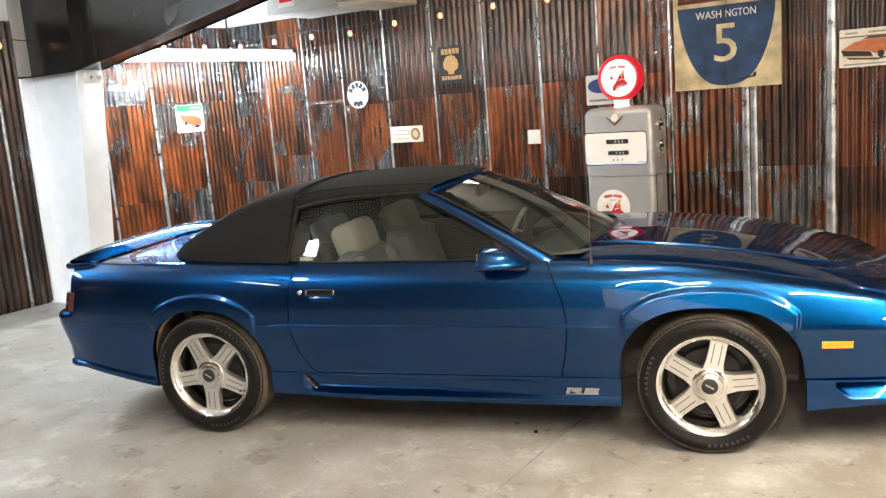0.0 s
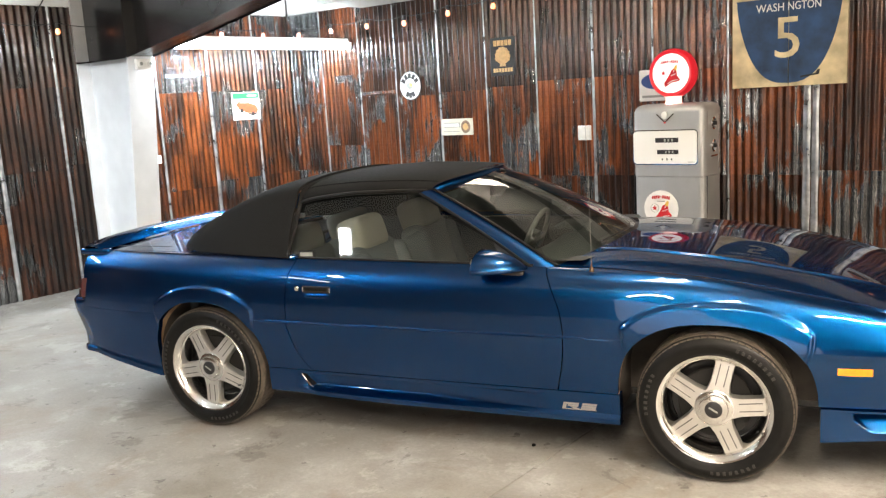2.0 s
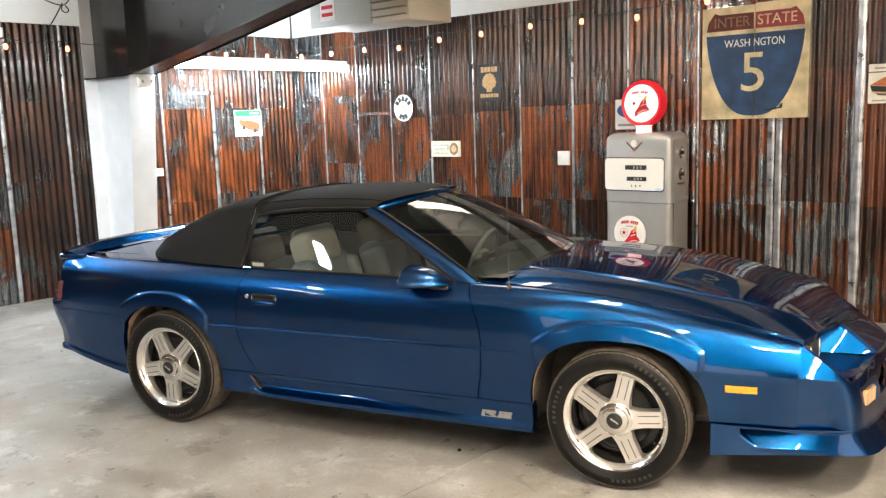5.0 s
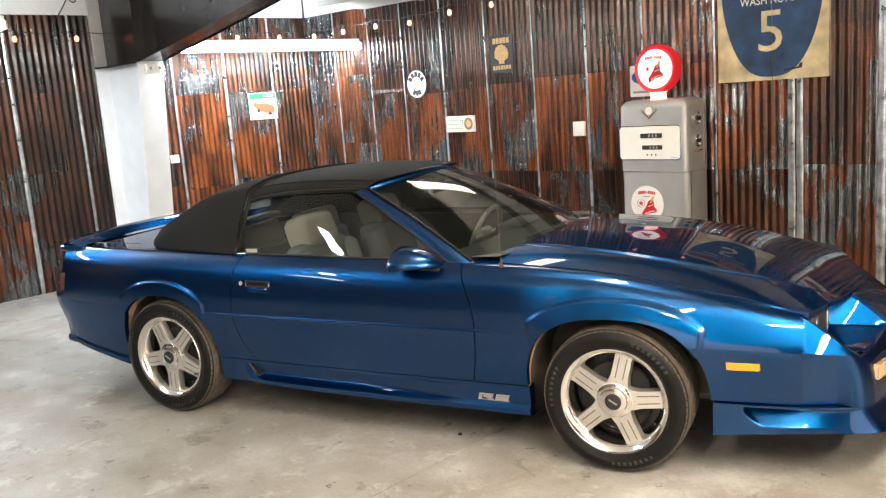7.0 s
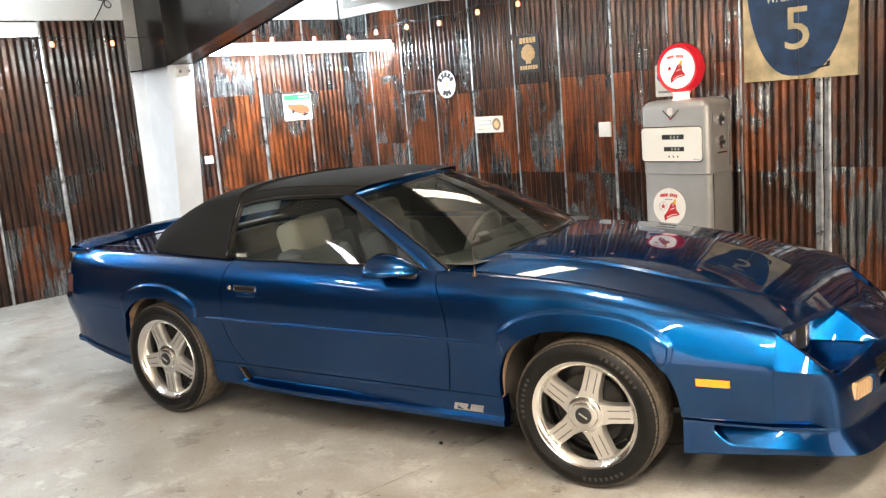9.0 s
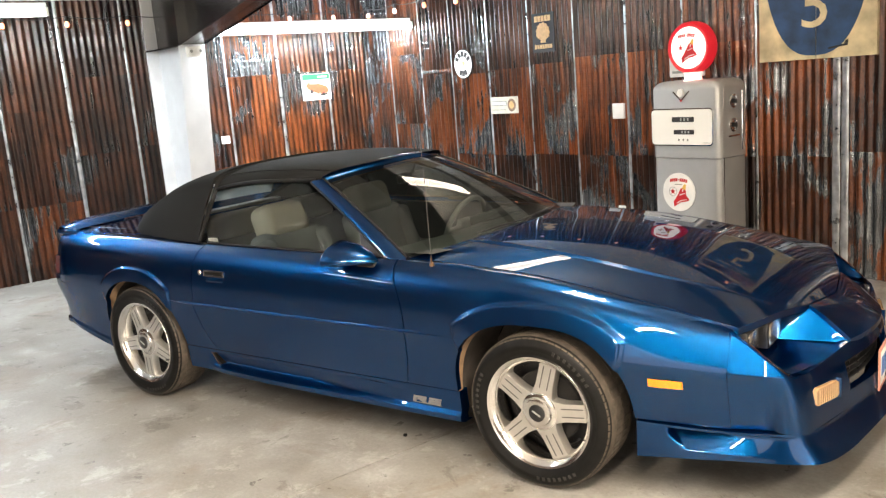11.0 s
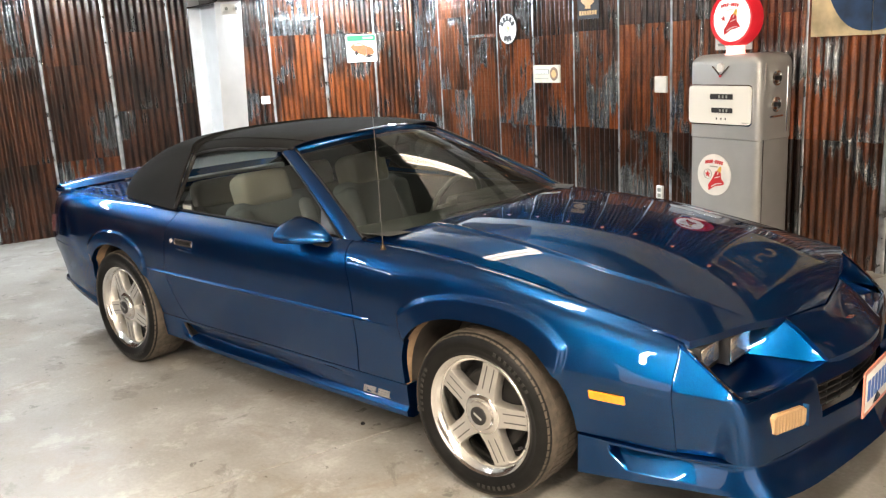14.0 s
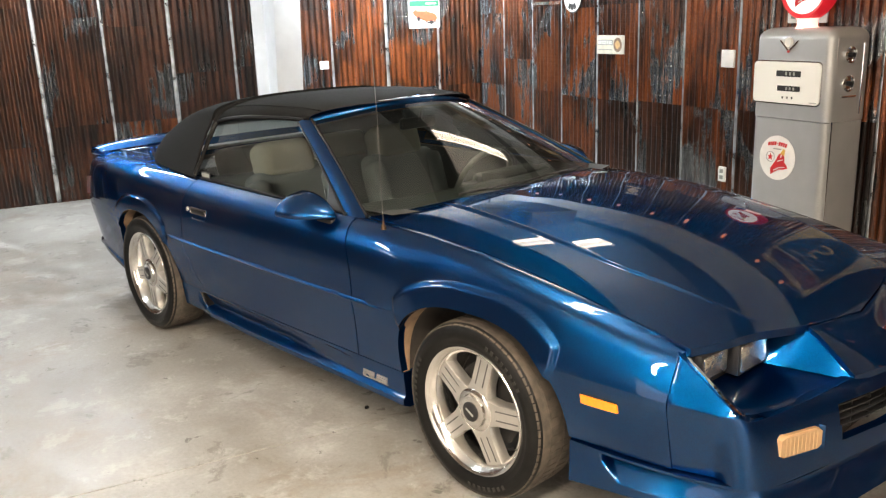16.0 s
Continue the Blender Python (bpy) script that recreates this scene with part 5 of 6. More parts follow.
for k in range(6):
    part("plate_bar", block(2.4120, 2.4135, -0.118 + 0.041 * k, -0.090 + 0.041 * k, 0.39, 0.465), plain("plate_blue", (0.03, 0.12, 0.42), 0.4) if k == 0 else bpy.data.materials["plate_blue"], plate)
for s in (-1, 1):
    # turn lamps, set slantwise into the bumper's face
    rows = []
    for t in lin(0, 1, 13):
        x, y = 2.278 + t * 0.040, 0.645 - t * 0.165
        soft = 0.010 * (1 - math.sqrt(max(1 - (1 - min(t, 1 - t, 0.07) / 0.07) ** 2, 0)))
        z0, z1 = 0.433 + soft - 0.012 * t, 0.502 - soft - 0.012 * t
        rows.append([(x + 0.011 - d, s * y, z0 + (z1 - z0) * q) for q, d in ((0, 0.004), (0.06, 0), (0.5, 0), (0.94, 0), (1, 0.004))])
    fog = part("turn_lamp", grid(rows, thick=(-0.05, 0, 0)), FOG_LENS, bumper, "peach ribbed turn lamp lens")
    part("lamp_edge", block(2.300, 2.336, s * 0.472 - 0.004, s * 0.472 + 0.004, 0.418, 0.492, bevel=0.003), PAINT, fog)
    for q in lin(0.12, 0.88, 9):
        part("lens_rib", tube_path([(2.2895 + 0.040 * q, s * (0.645 - 0.165 * q), z - 0.012 * q) for z in (0.440, 0.495)], 0.0018, 5), FOG_LENS, fog)

# headlamp pockets
front_line = lambda y: pch([0, 0.30, 0.50, 0.64, 0.70], [2.380, 2.325, 2.288, 2.245, 2.212])(abs(y))
for s in (-1, 1):
    floor_rows = []
    for y in lin(0.285, 0.775, 14):
        xa, xb = 2.03, front_line(y) - 0.012 if y < 0.70 else 2.212 - (y - 0.70) * 1.6
        floor_rows.append([(xa + (xb - xa) * t, s * y, 0.585 + (0.556 + 0.010 * (1 - y) - 0.585) * t) for t in lin(0, 1, 8)])
    pocket = part("lamp_pocket", grid(floor_rows, thick=(0, 0, -0.02)), PAINT, bumper)
    # outer cheek under the wing's end
    rows = []
    for x in lin(2.02, 2.215, 10):
        zt, yo = front_top(x, 0) - 0.004, pch(FRONT_X, FRONT_Y)(x) + front_off(x, front_top(x, 0), 0) - 0.006
        rows.append([(x, s * (yo - 0.012 * t), zt + (0.572 - zt) * t) for t in lin(0, 1, 5)])
    part("outer_cheek", grid(rows, thick=(0, -s * 0.012, 0)), PAINT, pocket)
    # inner cheek: a fin that falls from the bonnet to the nose
    rows = []
    for t in lin(0, 1, 12):
        up = Vector((2.02 + 0.300 * t, s * (0.285 + 0.006 * math.sin(math.pi * t)), pch([0, 0.48, 1], [0.728, 0.694, 0.574])(t)))
        down = Vector((2.02 + 0.298 * t, s * (0.405 - 0.112 * t ** 0.8), 0.586 - 0.018 * t))
        rows.append([tuple(up.lerp(down, q)) for q in lin(0, 1, 7)])
    bm = grid(rows)
    fold(bm, lambda co: (0, -s * 0.02, 0))
    part("inner_cheek", bm, PAINT, pocket)
    part("pocket_back", block(2.035, 2.045, s * 0.505 - 0.215, s * 0.505 + 0.215, 0.575, 0.690), BLACK, pocket)
    for y0, y1, x, z0 in ((0.565, 0.695, 2.075, 0.618), (0.385, 0.540, 2.105, 0.602)):
        lamp = part("headlamp", block(x - 0.05, x, s * y0 if s > 0 else s * y1, s * y1 if s > 0 else s * y0, z0, 0.690, bevel=0.010), LAMP_LENS, bumper, "clear rectangular sealed-beam headlamp")
        part("bezel", block(x - 0.055, x - 0.006, (s * y0 if s > 0 else s * y1) - 0.008, (s * y1 if s > 0 else s * y0) + 0.008, z0 - 0.007, 0.697, bevel=0.006), BLACK, lamp)

# bonnet
hood_rear = pch([0, 0.30, 0.46, 0.60, 0.725], [0.83, 0.785, 0.735, 0.675, 0.605])
hood_front = pch([0, 0.29, 0.48, 0.64, 0.725], [2.222, 2.176, 2.122, 2.080, 2.045])
hood_mid = pch([0.6, 0.83, 1.0, 1.2, 1.43, 1.7, 1.9, 2.05, 2.15, 2.23], [0.938, 0.946, 0.943, 0.932, 0.909, 0.862, 0.811, 0.760, 0.719, 0.683])
ridge = pch([0.6, 0.85, 1.2, 1.6, 1.85, 2.05, 2.15], [0.44, 0.47, 0.505, 0.52, 0.49, 0.445, 0.41])


def hood_z(x, y):
    y = abs(y)
    edge = shoulder_z(x) + 0.009
    q = min(y / 0.728, 1.0)
    z = edge + (hood_mid(x) - edge) * (1 - q ** 2.6)
    d = y - ridge(x)                                 # a thin raised crease falling inwards, shaped to fit reflections in the camera's view
    k = ease(0.70, 0.90, x) * (1 - ease(1.75, 2.15, x))
    return z + k * (0.0075 * math.exp(min(d, 0.0) / 0.13) * (1 - ease(-0.002, 0.007, d)) + 0.0015 * math.exp(-(d / 0.005) ** 2))


rows = []
half_lines = lin(0, 0.44, 34) + lin(0.455, 0.482, 5) + [0.488, 0.493, 0.497, 0.500, 0.503, 0.507, 0.512] + lin(0.520, 0.725, 22)
for yn in [-y for y in half_lines[:0:-1]] + half_lines:
    lead = abs(yn) / 0.5 if abs(yn) < 0.5 else (0.725 - abs(yn)) / 0.225
    col = []
    for t in lin(0, 1, 56):
        y = abs(yn)
        for _ in range(3):
            a, b = hood_rear(y), hood_front(y)
            x = a + (b - a) * t
            y = abs(yn) + (ridge(x) - 0.5) * lead
        col.append((x, math.copysign(y, yn), hood_z(x, y)))
    rows.append(col)
hood = part("hood", grid(rows, thick=(0, 0, -0.025)), PAINT, car, angle=60)

# nose panel between the pockets
rows = []
for y in lin(-0.285, 0.285, 21):
    x0, x1 = hood_front(abs(y)) + 0.004, 2.383 - 0.66 * y * y
    rows.append([(x0 + (x1 - x0) * t, y, hood_z(hood_front(abs(y)), y) - 0.004 + (0.586 - 0.04 * y * y - hood_z(hood_front(abs(y)), y) + 0.004) * t ** 1.2) for t in lin(0, 1, 10)])
nose = part("nose_panel", grid(rows, thick=(0, 0, -0.02)), PAINT, car)
part("nose_badge", block(2.300, 2.320, -0.022, 0.022, 0.650, 0.653, bevel=0.001), RED_LENS, nose, "small red nose badge")

# scuttle under the screen, with wipers
rows = [[(hood_rear(abs(y)) - 0.02 - 0.13 * t, y, hood_z(hood_rear(abs(y)), y) - 0.02 - 0.012 * t) for t in lin(-0.2, 1, 5)] for y in lin(-0.72, 0.72, 25)]
cowl = part("cowl", grid(rows, thick=(0, 0, -0.02)), BLACK, car)
for y0 in (-0.35, 0.15):
    part("wiper", tube_path([(hood_rear(abs(y0 + t)) - 0.05, y0 + t, hood_z(hood_rear(abs(y0 + t)), y0 + t) + 0.002) for t in lin(0, 0.48, 8)], 0.006, 6), BLACK, cowl)


# windscreen and its frame
def screen(s, t):
    """A point of the windscreen: s from side to side, t from foot to top."""
    k = 1 - s * s
    foot = Vector((0.592 + 0.20 * k ** 0.9, 0.738 * s, 0.893 + 0.046 * k))
    top = Vector((-0.082 + 0.165 * k, 0.508 * s, 1.214 + 0.052 * k))
    p = foot.lerp(top, t)
    return p + Vector((0.35, 0, 0.85)) * 0.030 * 4 * t * (1 - t) * (0.35 + 0.65 * k)


rows = [[tuple(screen(s, t)) for t in lin(0.0, 1.0, 12)] for s in lin(-1, 1, 33)]
ws = part("windscreen", grid(rows), TINTED, car)
for s in (-1, 1):
    rows = []
    for t in lin(-0.02, 1.0, 14):
        g = screen(s, t)
        o = g + Vector((-0.085 + 0.035 * t, s * (0.030 + 0.006 * t), -0.006))
        n_ = Vector((0.45, s * 0.55, 0.7)) * 0.010
        rows.append([tuple(g + Vector((-0.01, -s * 0.012, -0.02))), tuple(g + n_ * 0.4), tuple(g.lerp(o, 0.3) + n_), tuple(g.lerp(o, 0.75) + n_), tuple(o), tuple(o + Vector((-0.012, -s * 0.02, -0.012)))])
    pil = part("a_pillar", grid(rows), PAINT, car)
    inner = [[tuple(Vector(r[0]) + Vector((-0.012, -s * 0.004, -0.012))), tuple(Vector(r[5]) + Vector((-0.004, -s * 0.016, -0.010)))] for r in rows]
    part("pillar_lining", grid(inner, thick=(0, 0, 0.006)), BLACK, pil)
    part("pillar_seal", tube_path([tuple(screen(s, t) + Vector((0.006, 0, 0.008))) for t in lin(0, 1, 10)], 0.006, 6), RUBBER, pil)
    part("pillar_trim", tube_path([tuple(screen(s, t) + Vector((-0.088 + 0.035 * t, s * 0.032, -0.008))) for t in lin(0, 1, 10)], 0.007, 6), RUBBER, pil)
rows = []
for s in lin(-1, 1, 33):
    g = screen(s, 1.0)
    rows.append([tuple(g + Vector((0.012, 0, -0.004))), tuple(g + Vector((0.0, 0, 0.012))), tuple(g + Vector((-0.035, 0, 0.022))), tuple(g + Vector((-0.06, 0, 0.012)))])
head = part("header", grid(rows, thick=(0, 0, -0.02)), PAINT, car)
part("header_lining", grid([[tuple(Vector(r[0]) + Vector((-0.006, 0, -0.022))), tuple(Vector(r[3]) + Vector((-0.03, 0, -0.026)))] for r in rows], thick=(0, 0, -0.006)), BLACK, head)

# canvas top
roof_mid = pch([-1.66, -1.60, -1.48, -1.30, -1.10, -0.94, -0.7, -0.43, -0.1, 0.10], [0.915, 0.948, 1.022, 1.128, 1.222, 1.262, 1.288, 1.298, 1.292, 1.278])
belt_y = pch([-1.66, -1.60, -1.50, -1.3, -1.0, -0.75], [0.30, 0.53, 0.625, 0.690, 0.735, 0.756])
rail_z = pch([-0.80, -0.70, -0.40, -0.08, 0.1], [1.172, 1.196, 1.222, 1.222, 1.218])
rail_y = pch([-0.80, -0.4, -0.08, 0.1], [0.600, 0.585, 0.535, 0.52])


def top_section(x, s, n=26):
    """Half a cross-section of the canvas from its lower edge to the crown."""
    zc = roof_mid(x)
    out = []
    if x > -0.79:
        a, z0 = rail_y(x), rail_z(x)
        for k in range(n):
            t = radians(90 * k / (n - 1))
            out.append((x, s * a * math.cos(t) ** 0.72, z0 + (zc - z0) * math.sin(t) ** 0.9))
    else:
        z0, b = shoulder_z(x) + 0.006, belt_y(x)
        rise = zc - z0
        sh_z = z0 + rise * 0.80
        sh_y = b - 0.50 * (sh_z - z0) if rise > 0.12 else b * 0.93
        for k in range(n):
            q = k / (n - 1)
            if q < 0.5:
                t = q / 0.5
                out.append((x, s * (b + (sh_y - b) * t + 0.012 * math.sin(math.pi * t)), z0 + (sh_z - z0) * t))
            else:
                t = radians(90 * (q - 0.5) / 0.5)
                out.append((x, s * sh_y * math.cos(t) ** 0.80, sh_z + (zc - sh_z) * math.sin(t) ** 0.85))
    return out


def bow(p):
    """The front of the canvas follows the screen's bowed header."""
    x, y, z = p
    lead = ease(-0.55, 0.08, x)
    return (x - lead * 0.60 * y * y, y, z)


xs = lin(-1.658, -1.50, 8) + lin(-1.47, -0.80, 20)
rows = [top_section(x, -1) + top_section(x, 1)[-2::-1] for x in xs]
bm = grid(rows)
pane_rows = [[p for p in top_section(x, -1) + top_section(x, 1)[-2::-1] if abs(p[1]) < 0.50] for x in lin(-1.62, -1.28, 10)]
hole = [f for f in bm.faces if abs(f.calc_center_median().y) < 0.47 and -1.625 < f.calc_center_median().x < -1.275]
bmesh.ops.delete(bm, geom=hole, context="FACES")
xs = [-0.792] + lin(-0.775, 0.085, 26)
rows = [[bow(p) for p in top_section(x, -1) + top_section(x, 1)[-2::-1]] for x in xs]
grid(rows, bm)
bmesh.ops.solidify(bm, geom=bm.faces[:], thickness=0.012)
soft_top = part("canvas_top", bm, CANVAS, car, "black canvas convertible top, closed")
for s in (-1, 1):
    pts = [(-0.790, s * (belt_y(-0.79) + 0.004), shoulder_z(-0.79) + 0.02)] + [(x, s * y, z) for x, y, z in ((-0.800, 0.70, 1.0), (-0.798, 0.655, 1.10), (-0.785, 0.607, 1.170))]
    part("window_seal", tube_path(pts, 0.010, 8), RUBBER, soft_top)
    pts = [bow((x, s * (rail_y(x) + 0.002), rail_z(x) - 0.004)) for x in lin(-0.785, 0.06, 14)]
    part("window_seal", tube_path(pts, 0.010, 8), RUBBER, soft_top)
    pts = [bow(top_section(x, s)[9]) for x in lin(-0.78, 0.06, 16)]
    part("welt", tube_path([(p[0], p[1], p[2] + 0.001) for p in pts], 0.0045, 6), CANVAS, soft_top)
    pts = [top_section(x, s)[14] for x in lin(-1.58, -0.80, 16)]
    part("welt", tube_path(pts, 0.0045, 6), CANVAS, soft_top)
    pts = [(x, s * (belt_y(x) + 0.004), shoulder_z(x) + 0.012) for x in lin(-1.60, -0.79, 16)]
    part("hem", tube_path(pts, 0.007, 8), CANVAS, soft_top)

k_ = min(len(r) for r in pane_rows)
pane_rows = [r[(len(r) - k_) // 2:][:k_] for r in pane_rows]
part("rear_window", grid([[(x, y * 1.03, z - 0.008) for x, y, z in r] for r in pane_rows]), GLASS, soft_top, "clear rear window of the canvas top")

# door glass
for s in (-1, 1):
    rows = []
    for u in lin(0, 1, 18):
        foot = Vector((-0.785 + (0.505 + 0.785) * u, s * 0.752, 0.895))
        fx_ = -0.775 + (-0.085 + 0.775) * u
        head = Vector(bow((fx_, s * (rail_y(fx_) - 0.012), rail_z(fx_) - 0.004)))
        rows.append([tuple(foot.lerp(head, t) + Vector((0, s * 0.004 * 4 * t * (1 - t), 0))) for t in lin(0, 1, 8)])
    dg = part("door_glass", grid(rows), GLASS, car)
    foot_a, foot_b = Vector(rows[-3][0]), Vector(rows[-1][0])
    peak = Vector(rows[-1][0]).lerp(Vector(rows[-1][-1]), 0.30)
    out_ = Vector((0, s * 0.006, 0))
    part("mirror_sail", grid([[tuple(foot_a.lerp(foot_b, t) + out_), tuple(foot_a.lerp(peak, t) + out_)] for t in lin(0, 1, 6)], thick=(0, -s * 0.008, 0)), BLACK, car)
    part("belt_seal", tube_path([(x, s * (side_y(x, shoulder_z(x)) - 0.022), shoulder_z(x) + 0.012) for x in lin(-0.73, 0.50, 20)], 0.006, 6), RUBBER, car)

# deck, spoiler, tail
rows = []
for y in lin(-0.70, 0.70, 31):
    rows.append([(x, y, shoulder_z(x) + 0.009 + 0.022 * (1 - (y / 0.70) ** 2) * ease(-2.16, -1.9, x)) for x in lin(-2.16 - 0.02 * (1 - (y / 0.7) ** 2), -1.45, 22)])
deck = part("deck_lid", grid(rows, thick=(0, 0, -0.02)), PAINT, car)
for s in (-1, 1):
    part("deck_seam", tube_path([(x, s * 0.60, shoulder_z(x) + 0.0145) for x in lin(-2.2, -1.66, 8)], 0.002, 5), BLACK, deck)
rows = []
for y in lin(-0.735, 0.735, 41):
    k = abs(y) / 0.735
    xc, zc = -2.112 - 0.030 * (1 - k * k), 0.938 + 0.022 * (1 - k ** 3)
    ch = 0.085 * (1 - 0.25 * k ** 4)
    th = 0.022 * (1 - 0.45 * k ** 6)
    foil = [(-1.0, 0.15), (-0.9, 0.75), (-0.4, 1.0), (0.3, 0.55), (1.25, -0.75), (0.6, -1.2), (-0.3, -1.0), (-0.9, -0.55), (-1.0, 0.15)]
    rows.append([(xc + ch * a, y, zc + th * b) for a, b in foil])
bm = grid(rows)
bmesh.ops.holes_fill(bm, edges=bm.edges[:], sides=20)
spoiler = part("spoiler", bm, PAINT, car)
for s in (-1, 1):
    part("spoiler_end", block(-2.215, -2.00, s * 0.712 - 0.022, s * 0.712 + 0.022, 0.896, 0.934, bevel=0.017, segments=4), PAINT, spoiler)
    part("spoiler_post", block(-2.20, -2.10, s * 0.36 - 0.05, s * 0.36 + 0.05, 0.905, 0.965, bevel=0.012), PAINT, spoiler)
REAR = [(-2.155, 0.7975), (-2.215, 0.782), (-2.28, 0.757), (-2.335, 0.712), (-2.370, 0.62), (-2.40, 0.36), (-2.415, 0.0)]
rear_prof = pch([0.324, 0.329, 0.350, 0.358, 0.42, 0.50, 0.59, 0.625, 0.64, 0.65, 0.66, 0.72, 0.80, 0.88, 0.915], [-0.040, -0.036, -0.040, -0.051, -0.049, -0.030, -0.008, -0.006, -0.012, -0.030, -0.080, -0.098, -0.116, -0.126, -0.130])


def rear_off(x, z, k):
    side = side_y(-2.155, z) - 0.7975
    w = ease(0.0, 0.12, k)
    return side * (1 - w) + rear_prof(z) * w


lv = [0.325, 0.329, 0.34, 0.346, 0.350, 0.354, 0.358, 0.365, 0.38, 0.395] + lin(0.42, 0.60, 10) + [0.61, 0.625, 0.635, 0.645, 0.650, 0.655, 0.66, 0.68] + lin(0.70, 0.915, 12)
bm = grid(sweep(REAR, lv, rear_off, None, n=50))
fold(bm, lambda co: (0.03, 0, 0))
tail = part("rear_bumper", bm, PAINT, car)
for s in (-1, 1):
    rows = []
    for x, y in ((-2.145, 0.797), (-2.176, 0.782), (-2.198, 0.745), (-2.210, 0.68), (-2.228, 0.58), (-2.262, 0.36)):
        rows.append([(x + 0.030 * (z - 0.66) / 0.12 - 0.036, s * (y + 0.004), z) for z in (0.665, 0.69, 0.713, 0.716, 0.74, 0.775)])
    tl = part("tail_lamp", grid(rows, thick=(0.03, -s * 0.015, 0)), RED_LENS, tail, "dark red wraparound tail lamp")
    part("lamp_line", tube_path([tuple(r[2]) for r in rows], 0.003, 5), BLACK, tl)

# underside: dark boxes, added to block light through the body
part("underbody", block(-2.2, 2.2, -0.48, 0.48, 0.22, 0.42, bevel=0.03), BLACK_STEEL, car)
part("underbody_side", block(-0.86, 0.84, -0.765, 0.765, 0.225, 0.33, bevel=0.02), BLACK_STEEL, car)
part("engine_bay", block(0.90, 2.02, -0.47, 0.47, 0.42, 0.64, bevel=0.02), BLACK_STEEL, car)
part("boot_floor", block(-2.15, -1.5, -0.47, 0.47, 0.42, 0.80, bevel=0.02), BLACK_STEEL, car)
part("exhaust", tube_path([(-1.3, 0.55, 0.24), (-2.0, 0.55, 0.26), (-2.33, 0.55, 0.30)], 0.028, 12), CHROME, car)

# mirrors
for s in (-1, 1):
    rows = []
    ring = closed_curve([(0.956, 0.903), (0.944, 0.930), (0.908, 0.958), (0.862, 0.973), (0.795, 0.978), (0.776, 0.935), (0.782, 0.886), (0.86, 0.880), (0.935, 0.886)], 5)
    for t, r in [(0.0, 0.93), (0.015, 0.98), (0.05, 1.0), (0.25, 0.97), (0.45, 0.88), (0.62, 0.74), (0.78, 0.54), (0.90, 0.33), (0.97, 0.16), (1.0, 0.04)]:
        rows.append([(0.262 + 0.222 * t, s * (0.806 + (y - 0.806) * r), 0.893 + (z - 0.893) * r) for y, z in ring + ring[:1]])
    bm = grid(rows)
    bmesh.ops.remove_doubles(bm, verts=bm.verts, dist=1e-4)
    bmesh.ops.holes_fill(bm, edges=bm.edges[:], sides=60)
    mir = part("door_mirror", bm, PAINT, car, angle=55)
    part("mirror_glass", prism(bmesh.new(), circle(0, 0, 0.068, 0.034, 24), -0.002, 0.002, Matrix.Translation((0.261, s * 0.858, 0.925)) @ pose(0, 0, 0, 0, 0, 90)), CHROME, mir)
    part("mirror_foot", block(0.36, 0.47, s * 0.785 - 0.035, s * 0.785 + 0.035, 0.852, 0.885, bevel=0.012), BLACK, mir)

part("antenna", tube_path([(0.772, -0.795, 0.888), (0.770, -0.795, 1.3), (0.755, -0.795, 1.70)], [0.0014, 0.0012, 0.0010], 6), ALLOY_DARK, car)
part("antenna_foot", turned([(0.011, 0.886), (0.009, 0.900), (0.004, 0.910), (0.003, 0.925), (0.0, 0.926)], 16, "z", (0.772, -0.795, 0)), plain("aged_brass", (0.07, 0.05, 0.03), 0.4, metal=0.8), car, "small brass aerial foot")


# ---- cabin ----
part("cabin_floor", block(-1.45, 0.86, -0.74, 0.74, 0.33, 0.36), DASH, car)
for s in (-1, 1):
    part("door_card", block(-1.35, 0.55, s * 0.728 - 0.018, s * 0.728 + 0.018, 0.36, 0.904, bevel=0.008), DASH, car)
    part("arm_rest", block(-0.55, 0.2, s * 0.70 - 0.04, s * 0.70 + 0.04, 0.60, 0.66, bevel=0.02), DASH, car)
part("rear_bulkhead", block(-1.50, -1.44, -0.70, 0.70, 0.36, 0.90, bevel=0.01), DASH, car)
part("parcel_shelf", block(-1.62, -1.16, -0.68, 0.68, 0.865, 0.885, bevel=0.006), DASH, car)
rows = []
for y in lin(-0.70, 0.70, 15):
    rows.append([(x - 0.12 * (y / 0.7) ** 2, y, z) for x, z in ((0.80, 0.915), (0.66, 0.912), (0.50, 0.900), (0.40, 0.885), (0.36, 0.855), (0.37, 0.80), (0.44, 0.70), (0.50, 0.55), (0.52, 0.40))])
dash = part("dashboard", grid(rows, thick=(0.03, 0, 0)), DASH, car)
part("instrument_hood", block(0.30, 0.48, 0.20, 0.54, 0.84, 0.915, bevel=0.025), DASH, dash)
part("centre_console", block(-0.55, 0.5, -0.10, 0.10, 0.36, 0.56, bevel=0.03), DASH, car)
bm = bmesh.new()
lathe(bm, [(0.185 + 0.014 * math.cos(a), 0.014 * math.sin(a)) for a in lin(0, 2 * math.pi, 11)[:-1]], 36, "x", (0, 0, 0), closed=True)
box(bm, -0.012, 0.012, -0.18, 0.18, -0.02, 0.02, bevel=0.006)
box(bm, -0.03, 0.012, -0.06, 0.06, -0.06, 0.05, bevel=0.012)
bmesh.ops.transform(bm, matrix=Matrix.Translation((0.17, 0.355, 0.82)) @ pose(0, 0, 0, 0, 22, 0), verts=bm.verts)
